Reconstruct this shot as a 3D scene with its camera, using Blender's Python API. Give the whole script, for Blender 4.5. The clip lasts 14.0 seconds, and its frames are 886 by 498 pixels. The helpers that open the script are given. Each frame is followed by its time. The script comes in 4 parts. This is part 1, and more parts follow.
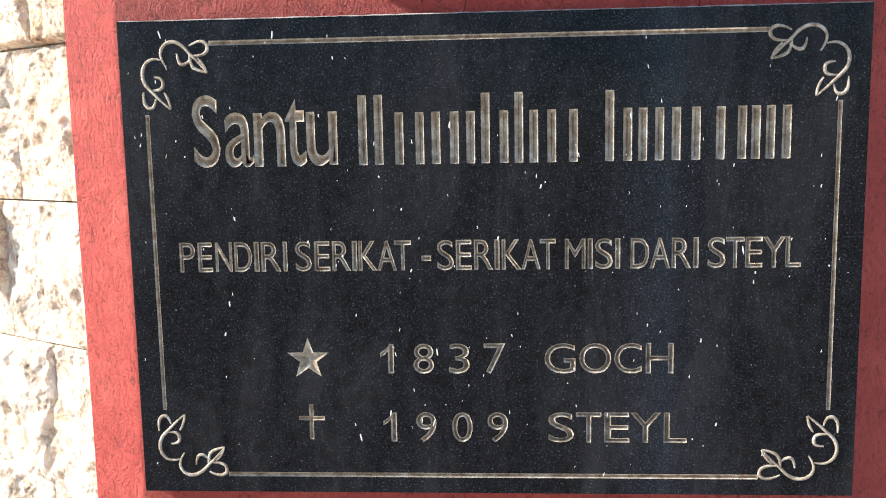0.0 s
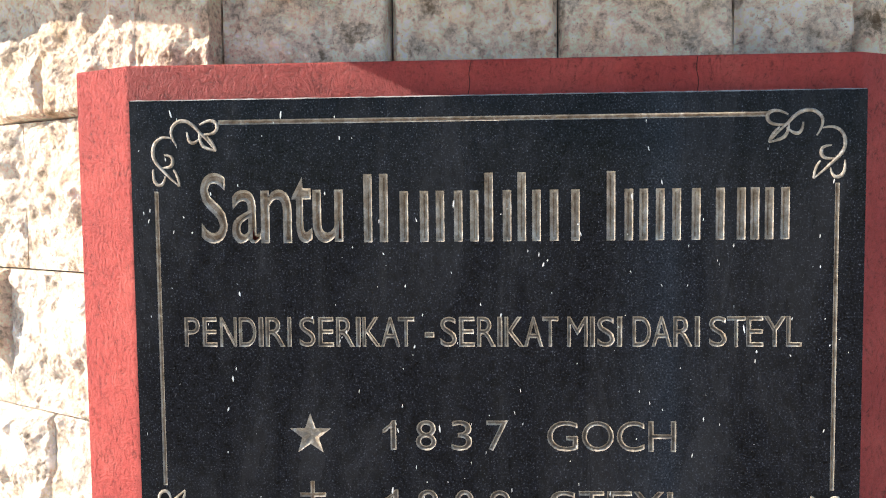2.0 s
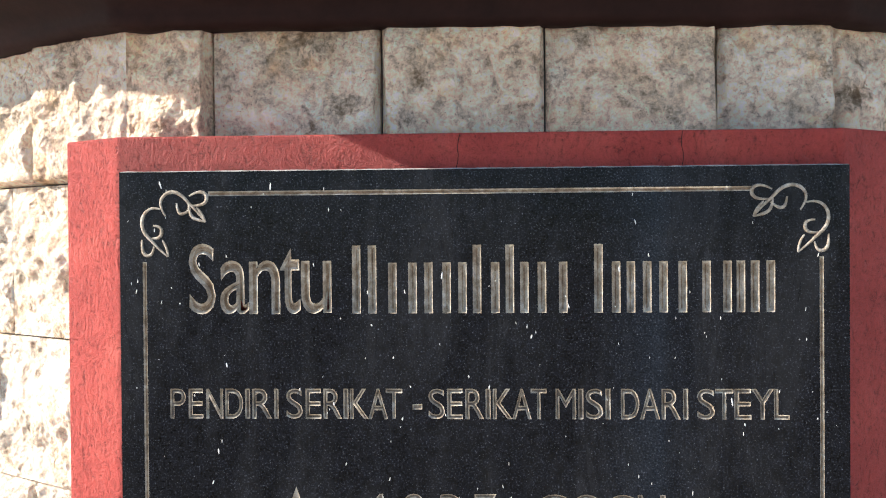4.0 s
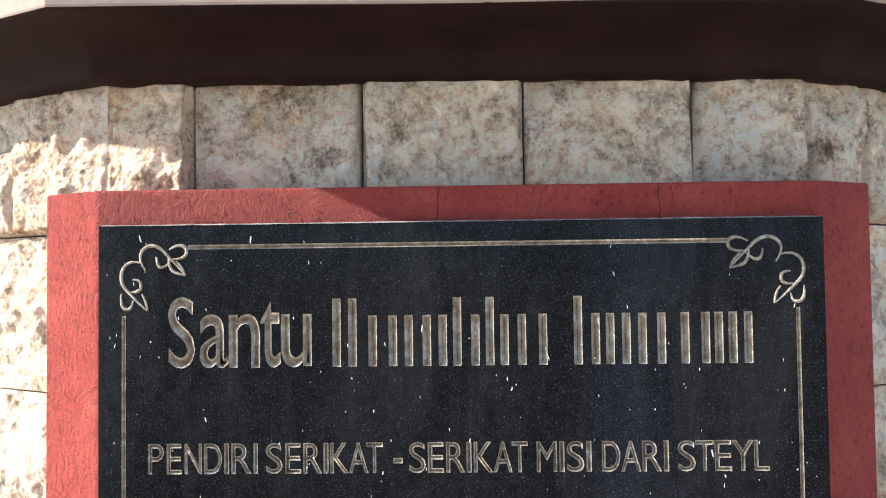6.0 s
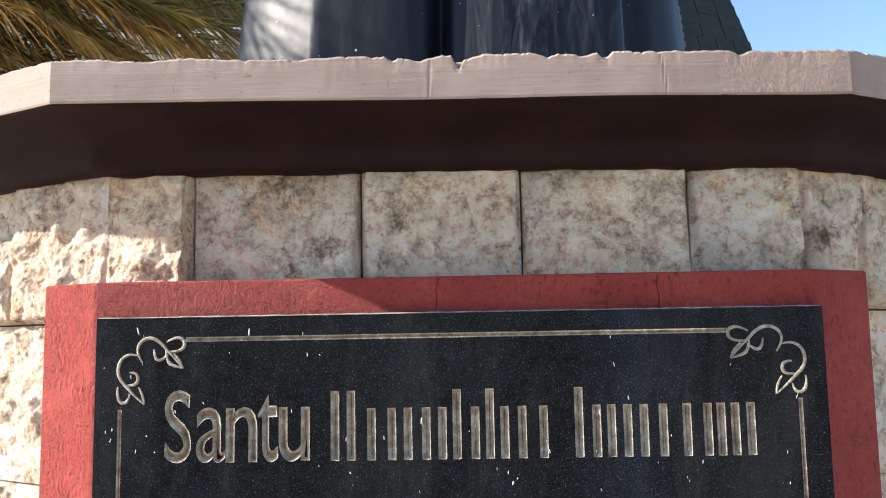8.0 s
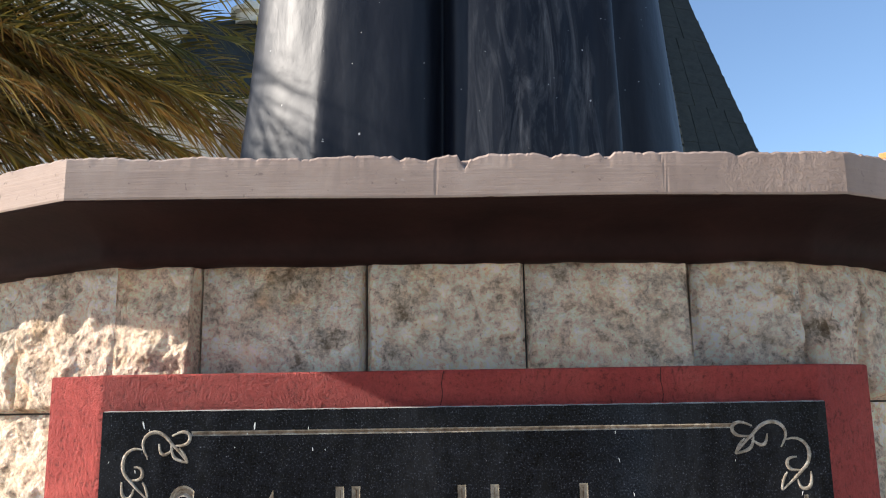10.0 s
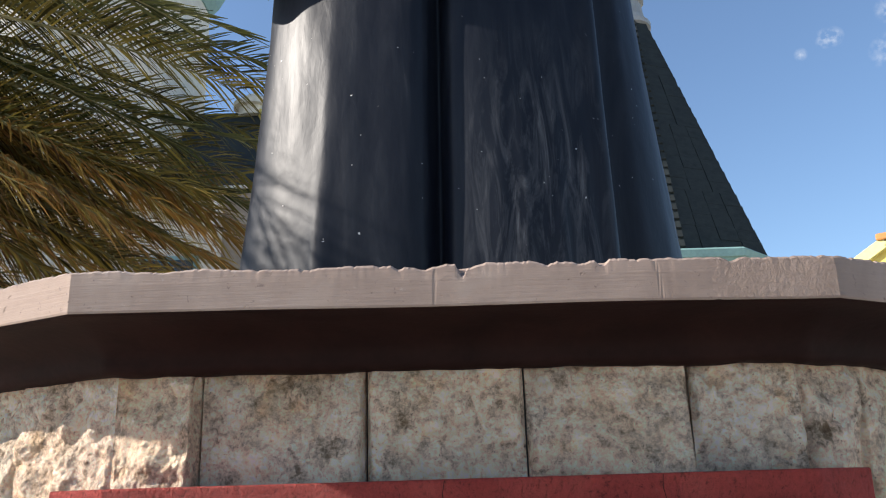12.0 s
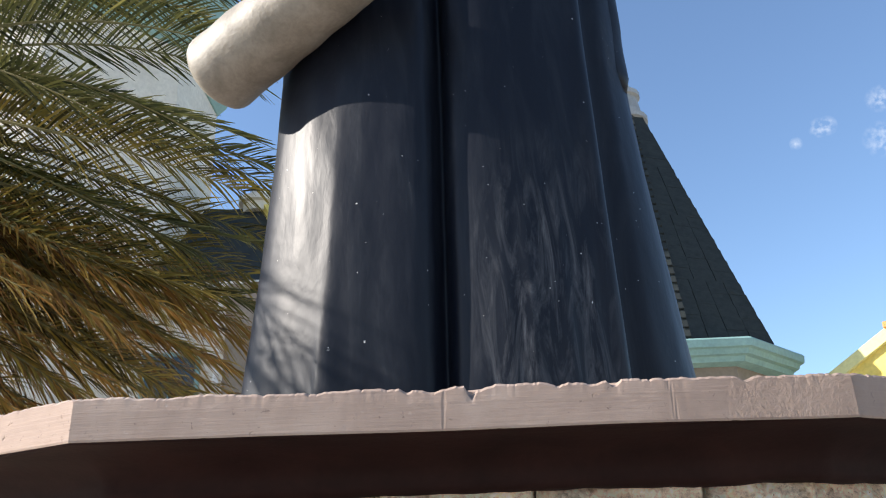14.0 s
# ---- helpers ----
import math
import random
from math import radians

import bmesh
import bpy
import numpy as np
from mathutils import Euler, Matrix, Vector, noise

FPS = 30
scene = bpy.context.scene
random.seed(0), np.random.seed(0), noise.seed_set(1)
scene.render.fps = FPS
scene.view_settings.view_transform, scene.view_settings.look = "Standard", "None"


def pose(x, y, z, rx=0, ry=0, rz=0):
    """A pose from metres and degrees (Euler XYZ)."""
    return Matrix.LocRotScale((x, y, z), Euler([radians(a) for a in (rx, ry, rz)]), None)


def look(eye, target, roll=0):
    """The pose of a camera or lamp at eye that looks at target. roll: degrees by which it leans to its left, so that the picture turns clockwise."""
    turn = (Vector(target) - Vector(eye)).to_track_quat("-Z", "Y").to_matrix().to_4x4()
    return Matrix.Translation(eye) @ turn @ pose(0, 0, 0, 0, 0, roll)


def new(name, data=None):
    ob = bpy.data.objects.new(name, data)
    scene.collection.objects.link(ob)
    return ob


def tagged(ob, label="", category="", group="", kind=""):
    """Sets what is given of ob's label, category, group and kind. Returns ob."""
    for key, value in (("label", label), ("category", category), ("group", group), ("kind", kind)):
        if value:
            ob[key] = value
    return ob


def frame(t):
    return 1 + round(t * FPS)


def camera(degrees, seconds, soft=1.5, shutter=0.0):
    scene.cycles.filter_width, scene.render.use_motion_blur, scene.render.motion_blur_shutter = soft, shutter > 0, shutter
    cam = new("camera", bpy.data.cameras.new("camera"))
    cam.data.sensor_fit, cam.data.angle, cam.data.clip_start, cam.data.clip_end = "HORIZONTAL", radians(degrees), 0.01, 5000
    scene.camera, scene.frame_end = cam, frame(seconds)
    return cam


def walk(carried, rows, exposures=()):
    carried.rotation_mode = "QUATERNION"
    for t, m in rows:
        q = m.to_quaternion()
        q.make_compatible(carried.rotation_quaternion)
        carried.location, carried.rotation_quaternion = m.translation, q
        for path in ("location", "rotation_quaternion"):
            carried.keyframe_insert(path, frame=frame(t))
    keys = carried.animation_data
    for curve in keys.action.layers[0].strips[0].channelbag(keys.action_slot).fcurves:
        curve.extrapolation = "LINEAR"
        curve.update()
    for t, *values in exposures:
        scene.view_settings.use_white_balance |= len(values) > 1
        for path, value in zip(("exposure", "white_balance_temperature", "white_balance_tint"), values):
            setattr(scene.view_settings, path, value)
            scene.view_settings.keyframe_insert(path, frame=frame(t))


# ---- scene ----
cam = camera(55.8, 14.0, soft=1.1)
PATH = [
    (0, (0.007, -1.141, 1.527), (-0.111, 0.84, 1.279), -1.0),
    (0.5, (0.003, -1.145, 1.537), (-0.111, 0.84, 1.319), -0.9),
    (1, (0.002, -1.145, 1.541), (-0.114, 0.843, 1.354), -0.8),
    (1.5, (-0.002, -1.146, 1.55), (-0.118, 0.844, 1.39), -0.8),
    (2, (0.002, -1.15, 1.563), (-0.113, 0.842, 1.438), -0.6),
    (2.5, (-0.001, -1.151, 1.571), (-0.109, 0.845, 1.49), -0.4),
    (3, (0.001, -1.153, 1.583), (-0.105, 0.843, 1.528), -0.4),
    (5.5, (0.007, -1.15, 1.616), (-0.048, 0.849, 1.656), -0.6),
    (6, (0.011, -1.157, 1.623), (-0.041, 0.841, 1.69), -0.7),
    (6.5, (0.008, -1.159, 1.632), (-0.044, 0.837, 1.734), -0.8),
    (7, (0.007, -1.156, 1.646), (-0.036, 0.838, 1.788), -0.8),
    (7.5, (0.012, -1.157, 1.654), (-0.035, 0.835, 1.834), -1.0),
    (10, (-0.003, -1.183, 1.703), (-0.034, 0.783, 2.069), -0.9),
    (10.5, (0.0, -1.19, 1.712), (-0.028, 0.768, 2.12), -0.9),
    (11, (0.003, -1.199, 1.716), (-0.024, 0.747, 2.178), -1.2),
    (11.5, (0.002, -1.206, 1.725), (-0.021, 0.73, 2.23), -1.4),
    (12, (0.001, -1.206, 1.732), (-0.026, 0.714, 2.294), -1.7),
    (12.5, (0.0, -1.204, 1.743), (-0.029, 0.699, 2.358), -1.8),
    (13, (-0.005, -1.205, 1.751), (-0.035, 0.68, 2.418), -2.0),
    (13.5, (-0.005, -1.207, 1.762), (-0.03, 0.661, 2.474), -2.3),
    (14, (-0.004, -1.211, 1.775), (-0.03, 0.636, 2.541), -2.4),
]
walk(cam, [(t, look(eye, target, roll)) for t, eye, target, roll in PATH], [(0, 1.58, 6850, 10), (3, 1.5, 6850, 10), (7.5, 1.40, 6850, 10), (10, 0.98, 6850, 10), (12.3, 0.80, 6850, 10), (14, 1.06, 6850, 10)])

# ---- light ----
SUN_DIR = Vector((-1.0, -0.115, 0.55)).normalized()
world = bpy.data.worlds.new("sky_world")
scene.world = world
world.use_nodes = True
wn, wl = world.node_tree.nodes, world.node_tree.links
sky = wn.new("ShaderNodeTexSky")
sky.sky_type = "NISHITA"
sky.sun_disc = False
sky.sun_elevation = math.asin(SUN_DIR.z)
sky.sun_rotation = math.atan2(SUN_DIR.x, SUN_DIR.y)
sky.altitude = 100.0
sky.air_density = 1.0
sky.dust_density = 0.4
sky.ozone_density = 4.0
CLOUDS = (((0.4000, 0.7975, 0.4517), 0.0060), ((0.4072, 0.7938, 0.4515), 0.0060), ((0.4525, 0.7622, 0.4629), 0.008), ((0.4560, 0.7815, 0.4256), 0.011), ((0.3790, 0.8130, 0.4420), 0.004))
wtc = wn.new("ShaderNodeTexCoord")
wnoise = wn.new("ShaderNodeTexNoise")
wnoise.inputs["Scale"].default_value = 140.0
wnoise.inputs["Detail"].default_value = 8.0
wl.new(wtc.outputs["Generated"], wnoise.inputs["Vector"])
sky_col = sky.outputs[0]
for way, wide in CLOUDS:
    dist = wn.new("ShaderNodeVectorMath")
    dist.operation = "DISTANCE"
    dist.inputs[1].default_value = Vector(way).normalized()
    wl.new(wtc.outputs["Generated"], dist.inputs[0])
    rng_map = wn.new("ShaderNodeMapRange")
    rng_map.inputs["From Min"].default_value, rng_map.inputs["From Max"].default_value = wide * 1.9, 0.0
    wl.new(dist.outputs["Value"], rng_map.inputs["Value"])
    thick = wn.new("ShaderNodeMath")
    thick.operation = "MULTIPLY"
    wisp = wn.new("ShaderNodeMapRange")
    wisp.inputs["From Min"].default_value, wisp.inputs["From Max"].default_value = 0.42, 0.75
    wisp.inputs["To Max"].default_value = 0.6
    wl.new(wnoise.outputs["Fac"], wisp.inputs["Value"])
    wl.new(rng_map.outputs[0], thick.inputs[0])
    wl.new(wisp.outputs[0], thick.inputs[1])
    blend = wn.new("ShaderNodeMixRGB")
    blend.inputs[2].default_value = (4.6, 4.9, 5.4, 1)
    wl.new(thick.outputs[0], blend.inputs[0])
    wl.new(sky_col, blend.inputs[1])
    sky_col = blend.outputs[0]
wl.new(sky_col, wn["Background"].inputs[0])
wn["Background"].inputs[1].default_value = 0.125

sun_data = bpy.data.lights.new("sun", "SUN")
sun_data.energy = 5.0
sun_data.angle = radians(0.53)
sun_data.color = (1.0, 0.95, 0.90)
sun = new("sun", sun_data)
sun.matrix_world = look((-12, -1, 9), Vector((-12, -1, 9)) - SUN_DIR)


# ---- materials ----
def mat(name, rough=0.7, metal=0.0, spec=0.5):
    m = bpy.data.materials.new(name)
    m.use_nodes = True
    b = m.node_tree.nodes["Principled BSDF"]
    b.inputs["Roughness"].default_value = rough
    b.inputs["Metallic"].default_value = metal
    b.inputs["Specular IOR Level"].default_value = spec
    return m, m.node_tree.nodes, m.node_tree.links, b


def coords(n, l, scale=(1, 1, 1), shift_by_object=True):
    tc = n.new("ShaderNodeTexCoord")
    mp = n.new("ShaderNodeMapping")
    mp.inputs["Scale"].default_value = scale
    l.new(tc.outputs["Object"], mp.inputs["Vector"])
    if shift_by_object:
        oi = n.new("ShaderNodeObjectInfo")
        mul = n.new("ShaderNodeMath")
        mul.operation = "MULTIPLY"
        mul.inputs[1].default_value = 37.0
        l.new(oi.outputs["Random"], mul.inputs[0])
        l.new(mul.outputs[0], mp.inputs["Location"])
    return mp.outputs[0]


def noise_tex(n, l, vec, scale, detail=6.0, rough=0.6, distort=0.0):
    t = n.new("ShaderNodeTexNoise")
    t.inputs["Scale"].default_value = scale
    t.inputs["Detail"].default_value = detail
    t.inputs["Roughness"].default_value = rough
    t.inputs["Distortion"].default_value = distort
    l.new(vec, t.inputs["Vector"])
    return t.outputs["Fac"]


def ramp(n, l, fac, stops):
    r = n.new("ShaderNodeValToRGB")
    e = r.color_ramp.elements
    while len(e) < len(stops):
        e.new(0.5)
    for k, (p, c) in enumerate(stops):
        e[k].position = p
        e[k].color = (*c, 1) if len(c) == 3 else c
    l.new(fac, r.inputs[0])
    return r.outputs[0]


def mix(n, l, fac, a, b, kind="MIX"):
    m = n.new("ShaderNodeMixRGB")
    m.blend_type = kind
    for sock, v in ((m.inputs[0], fac), (m.inputs[1], a), (m.inputs[2], b)):
        if isinstance(v, (int, float)):
            sock.default_value = v
        elif isinstance(v, tuple):
            sock.default_value = (*v, 1)
        else:
            l.new(v, sock)
    return m.outputs[0]


def bump(n, l, b, height, strength, distance):
    bp = n.new("ShaderNodeBump")
    bp.inputs["Strength"].default_value = strength
    bp.inputs["Distance"].default_value = distance
    l.new(height, bp.inputs["Height"])
    l.new(bp.outputs[0], b.inputs["Normal"])


G = lambda v: (v, v, v)  # noqa: E731


def stone_material():
    m, n, l, b = mat("split_limestone", 0.9, spec=0.2)
    v = coords(n, l)
    oi = n.new("ShaderNodeObjectInfo")
    tone = ramp(n, l, oi.outputs["Random"], [(0.0, (0.91, 0.755, 0.60)), (0.25, (0.93, 0.735, 0.575)), (0.5, (0.87, 0.745, 0.63)), (0.75, (0.92, 0.77, 0.63)), (1.0, (0.94, 0.725, 0.565))])
    # broad clouds of cream, buff and rust, then grey lichen
    big = noise_tex(n, l, v, 5.0, 5, 0.6, 0.3)
    col = mix(n, l, ramp(n, l, big, [(0.42, G(0)), (0.62, G(0.9))]), tone, (0.97, 0.87, 0.77))
    pink = noise_tex(n, l, v, 4.0, 4, 0.55, 0.6)
    col = mix(n, l, ramp(n, l, pink, [(0.54, G(0)), (0.68, G(0.5))]), col, (0.84, 0.60, 0.40))
    och = noise_tex(n, l, v, 8.0, 7, 0.7, 0.3)
    col = mix(n, l, ramp(n, l, och, [(0.57, G(0)), (0.63, G(0.55)), (0.70, G(0.2))]), col, (0.62, 0.40, 0.20))
    grey = noise_tex(n, l, v, 7.0, 8, 0.72, 0.2)
    col = mix(n, l, ramp(n, l, grey, [(0.55, G(0)), (0.63, G(0.5))]), col, (0.56, 0.49, 0.41))
    mott = noise_tex(n, l, v, 48.0, 10, 0.74, 0.2)
    col = mix(n, l, 1.0, col, ramp(n, l, mott, [(0.34, (0.56, 0.50, 0.44)), (0.43, (0.88, 0.84, 0.79)), (0.51, (1.08, 1.06, 1.03)), (0.62, (1.30, 1.28, 1.24))]), "MULTIPLY")
    fine = noise_tex(n, l, v, 150.0, 7, 0.75, 0.3)
    col = mix(n, l, 0.8, col, ramp(n, l, fine, [(0.31, G(0.32)), (0.42, G(0.92)), (0.68, G(1.18))]), "MULTIPLY")
    pits = noise_tex(n, l, v, 190.0, 3, 0.6)
    col = mix(n, l, ramp(n, l, pits, [(0.27, G(0.8)), (0.33, G(0))]), col, (0.14, 0.11, 0.085))
    # chipped planes with crisp steps, and grit
    warp = n.new("ShaderNodeTexNoise")
    warp.inputs["Scale"].default_value, warp.inputs["Detail"].default_value = 22.0, 6.0
    l.new(v, warp.inputs["Vector"])
    bend = n.new("ShaderNodeVectorMath")
    bend.operation = "SCALE"
    bend.inputs["Scale"].default_value = 0.06
    l.new(warp.outputs["Color"], bend.inputs[0])
    moved = n.new("ShaderNodeVectorMath")
    l.new(v, moved.inputs[0])
    l.new(bend.outputs[0], moved.inputs[1])
    flakes = []
    for size in (26.0, 75.0):
        vo = n.new("ShaderNodeTexVoronoi")
        vo.feature = "SMOOTH_F1"
        vo.inputs["Scale"].default_value = size
        vo.inputs["Smoothness"].default_value = 0.25
        l.new(moved.outputs[0], vo.inputs["Vector"])
        bw = n.new("ShaderNodeRGBToBW")
        l.new(vo.outputs["Color"], bw.inputs[0])
        flakes.append(bw.outputs[0])
    flake = mix(n, l, 0.4, flakes[0], flakes[1])
    rugged = ramp(n, l, noise_tex(n, l, v, 20.0, 10, 0.70, 0.3), [(0.32, G(0)), (0.68, G(1))])
    grit = ramp(n, l, noise_tex(n, l, v, 95.0, 8, 0.76, 0.5), [(0.32, G(0)), (0.68, G(1))])
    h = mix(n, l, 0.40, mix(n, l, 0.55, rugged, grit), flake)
    # crevice occlusion put into the colour: hollows darkened, proud grains lightened
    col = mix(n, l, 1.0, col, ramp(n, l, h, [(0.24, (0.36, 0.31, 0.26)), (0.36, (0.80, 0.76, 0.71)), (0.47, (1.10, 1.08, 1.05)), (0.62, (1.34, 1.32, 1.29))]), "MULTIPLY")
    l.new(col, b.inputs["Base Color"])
    bump(n, l, b, h, 1.0, 0.024)
    return m


def red_material():
    m, n, l, b = mat("red_oxide_paint", 0.75, spec=0.3)
    v = coords(n, l, shift_by_object=False)
    big = noise_tex(n, l, v, 9.0, 6, 0.65, 0.4)
    col = ramp(n, l, big, [(0.3, (0.41, 0.052, 0.043)), (0.55, (0.51, 0.076, 0.060)), (0.75, (0.57, 0.105, 0.080))])
    fine = noise_tex(n, l, v, 260.0, 4, 0.6)
    col = mix(n, l, ramp(n, l, fine, [(0.25, G(0.6)), (0.35, G(0))]), col, (0.12, 0.016, 0.013))
    dust = noise_tex(n, l, v, 40.0, 8, 0.7, 0.6)
    col = mix(n, l, ramp(n, l, dust, [(0.60, G(0)), (0.80, G(0.35))]), col, (0.46, 0.22, 0.18))
    l.new(col, b.inputs["Base Color"])
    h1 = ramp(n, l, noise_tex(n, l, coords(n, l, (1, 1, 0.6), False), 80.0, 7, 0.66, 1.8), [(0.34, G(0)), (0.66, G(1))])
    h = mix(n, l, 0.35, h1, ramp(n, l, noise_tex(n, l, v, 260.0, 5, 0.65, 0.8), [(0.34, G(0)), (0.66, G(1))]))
    # relief shading worked into the paint colour: low spots darker, ridges lighter
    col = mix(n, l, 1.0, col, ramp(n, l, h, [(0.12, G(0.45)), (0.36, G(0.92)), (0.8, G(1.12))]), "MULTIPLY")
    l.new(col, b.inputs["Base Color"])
    bump(n, l, b, h, 1.0, 0.009)
    return m


def granite_material():
    m, n, l, b = mat("black_granite", 0.22, spec=0.095)
    v = coords(n, l, shift_by_object=False)
    grain = noise_tex(n, l, v, 380.0, 3, 0.6)
    col = ramp(n, l, grain, [(0.38, (0.002, 0.0023, 0.0036)), (0.58, (0.0075, 0.008, 0.0105)), (0.66, (0.036, 0.038, 0.046)), (0.76, (0.18, 0.185, 0.20))])
    blot = noise_tex(n, l, v, 60.0, 5, 0.65, 0.6)
    col = mix(n, l, 0.9, col, ramp(n, l, blot, [(0.35, G(0.35)), (0.65, G(1.5))]), "MULTIPLY")
    vor = n.new("ShaderNodeTexVoronoi")
    vor.inputs["Scale"].default_value = 210.0
    l.new(v, vor.inputs["Vector"])
    col = mix(n, l, ramp(n, l, vor.outputs["Distance"], [(0.05, G(0.6)), (0.12, G(0))]), col, (0.17, 0.175, 0.185))
    dust = noise_tex(n, l, coords(n, l, (5, 5, 1.4), False), 2.2, 7, 0.65, 0.5)
    col = mix(n, l, ramp(n, l, dust, [(0.45, G(0.0)), (0.75, G(0.05))]), col, (0.30, 0.29, 0.28))
    # bluish upright band: a reflection of the sky put into the slab's colour
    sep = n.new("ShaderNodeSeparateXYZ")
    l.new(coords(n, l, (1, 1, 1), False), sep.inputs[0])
    glare_band = ramp(n, l, sep.outputs[0], [(0.16, G(0)), (0.21, G(0.006)), (0.245, G(0.013)), (0.265, G(0.004)), (0.34, G(0.0))])
    glare_band = mix(n, l, 1.0, glare_band, ramp(n, l, grain, [(0.35, G(0.5)), (0.65, G(1.6))]), "MULTIPLY")
    col = mix(n, l, 1.0, col, mix(n, l, 1.0, glare_band, (0.55, 0.75, 1.0), "MULTIPLY"), "ADD")
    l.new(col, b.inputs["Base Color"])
    l.new(ramp(n, l, dust, [(0.35, G(0.14)), (0.7, G(0.34))]), b.inputs["Roughness"])
    return m


def carved_material(name, tones):
    m, n, l, b = mat(name, 0.7, spec=0.3)
    v = coords(n, l, shift_by_object=False)
    a = noise_tex(n, l, v, 60.0, 7, 0.7, 0.5)
    col = ramp(n, l, a, list(zip((0.34, 0.50, 0.66), tones)))
    f = noise_tex(n, l, v, 420.0, 4, 0.7)
    col = mix(n, l, 0.6, col, ramp(n, l, f, [(0.3, G(0.5)), (0.6, G(1.1))]), "MULTIPLY")
    l.new(col, b.inputs["Base Color"])
    chisel = ramp(n, l, noise_tex(n, l, v, 170.0, 6, 0.7, 1.2), [(0.36, G(0)), (0.64, G(1))])
    bump(n, l, b, mix(n, l, 0.3, chisel, f), 0.9, 0.004)
    return m


def cap_material():
    m, n, l, b = mat("worn_mauve_paint", 0.8, spec=0.25)
    v = coords(n, l, shift_by_object=False)
    big = noise_tex(n, l, v, 6.0, 6, 0.65, 0.4)
    col = ramp(n, l, big, [(0.3, (0.265, 0.195, 0.16)), (0.55, (0.335, 0.25, 0.205)), (0.75, (0.39, 0.305, 0.255))])
    st = noise_tex(n, l, coords(n, l, (2, 2, 60), False), 5.0, 6, 0.7)
    col = mix(n, l, 0.22, col, ramp(n, l, st, [(0.3, G(0.75)), (0.65, G(1.12))]), "MULTIPLY")
    pk = noise_tex(n, l, v, 38.0, 6, 0.65)
    col = mix(n, l, ramp(n, l, pk, [(0.64, G(0)), (0.72, G(0.6))]), col, (0.44, 0.37, 0.33))
    grime = noise_tex(n, l, v, 90.0, 6, 0.7, 0.5)
    col = mix(n, l, ramp(n, l, grime, [(0.30, G(0.7)), (0.38, G(0))]), col, (0.12, 0.085, 0.075))
    l.new(col, b.inputs["Base Color"])
    dent = ramp(n, l, noise_tex(n, l, v, 34.0, 8, 0.62, 0.4), [(0.27, G(0)), (0.34, G(1))])
    brush = ramp(n, l, st, [(0.35, G(0)), (0.65, G(1))])
    h = mix(n, l, 0.10, dent, brush)
    # coarse plaster shows through the paint at one end of the front
    sep = n.new("ShaderNodeSeparateXYZ")
    l.new(v, sep.inputs[0])
    coarse = ramp(n, l, noise_tex(n, l, v, 105.0, 7, 0.7, 0.2), [(0.30, G(0)), (0.70, G(1))])
    h = mix(n, l, ramp(n, l, sep.outputs[0], [(0.345, G(0)), (0.385, G(0.85)), (0.52, G(0.85)), (0.56, G(0))]), h, coarse)
    bump(n, l, b, h, 0.8, 0.0032)
    return m


def plain(name, low, high, scale=20.0, rough=0.7, spec=0.3, bump_by=0.3, dist=0.004, stretch=(1, 1, 1), by_object=False):
    m, n, l, b = mat(name, rough, spec=spec)
    v = coords(n, l, stretch, by_object)
    a = noise_tex(n, l, v, scale, 7, 0.65, 0.4)
    col = ramp(n, l, a, [(0.3, low), (0.7, high)])
    f = noise_tex(n, l, v, scale * 9, 4, 0.6)
    col = mix(n, l, 0.4, col, ramp(n, l, f, [(0.3, G(0.7)), (0.65, G(1.1))]), "MULTIPLY")
    l.new(col, b.inputs["Base Color"])
    if bump_by:
        bump(n, l, b, mix(n, l, 0.5, a, f), bump_by, dist)
    return m


def robe_material():
    m, n, l, b = mat("gloss_black_paint", 0.3, spec=0.19)
    v = coords(n, l, (1, 1, 0.16), False)
    a = noise_tex(n, l, v, 13.0, 8, 0.68, 0.7)
    col = ramp(n, l, a, [(0.45, (0.006, 0.008, 0.014)), (0.62, (0.011, 0.014, 0.021)), (0.78, (0.035, 0.038, 0.045))])
    # chalky run-off scuffs low on the right-hand lobe of the robe
    sep = n.new("ShaderNodeSeparateXYZ")
    l.new(coords(n, l, (1, 1, 0.25), False), sep.inputs[0])
    where = mix(n, l, 1.0, ramp(n, l, sep.outputs[0], [(0.02, G(0)), (0.12, G(1)), (0.36, G(1)), (0.46, G(0))]), ramp(n, l, sep.outputs[2], [(0.52, G(1)), (0.66, G(0.75)), (0.76, G(0))]), "MULTIPLY")
    runs = ramp(n, l, noise_tex(n, l, coords(n, l, (1, 1, 0.17), False), 20.0, 8, 0.68, 1.3), [(0.46, G(0)), (0.58, G(0.35)), (0.70, G(1))])
    col = mix(n, l, mix(n, l, 1.0, where, runs, "MULTIPLY"), col, (0.115, 0.12, 0.13))
    sp = noise_tex(n, l, coords(n, l, (1, 1, 1), False), 75.0, 2, 0.5)
    col = mix(n, l, ramp(n, l, sp, [(0.765, G(0)), (0.79, G(0.9))]), col, (0.6, 0.6, 0.58))
    l.new(col, b.inputs["Base Color"])
    l.new(ramp(n, l, a, [(0.40, G(0.43)), (0.75, G(0.52))]), b.inputs["Roughness"])
    dents = mix(n, l, 0.10, noise_tex(n, l, coords(n, l, (1, 1, 0.8), False), 7.0, 4, 0.45), noise_tex(n, l, coords(n, l, (1, 1, 0.35), False), 40.0, 3, 0.5, 1.2))
    bump(n, l, b, dents, 0.25, 0.02)
    return m


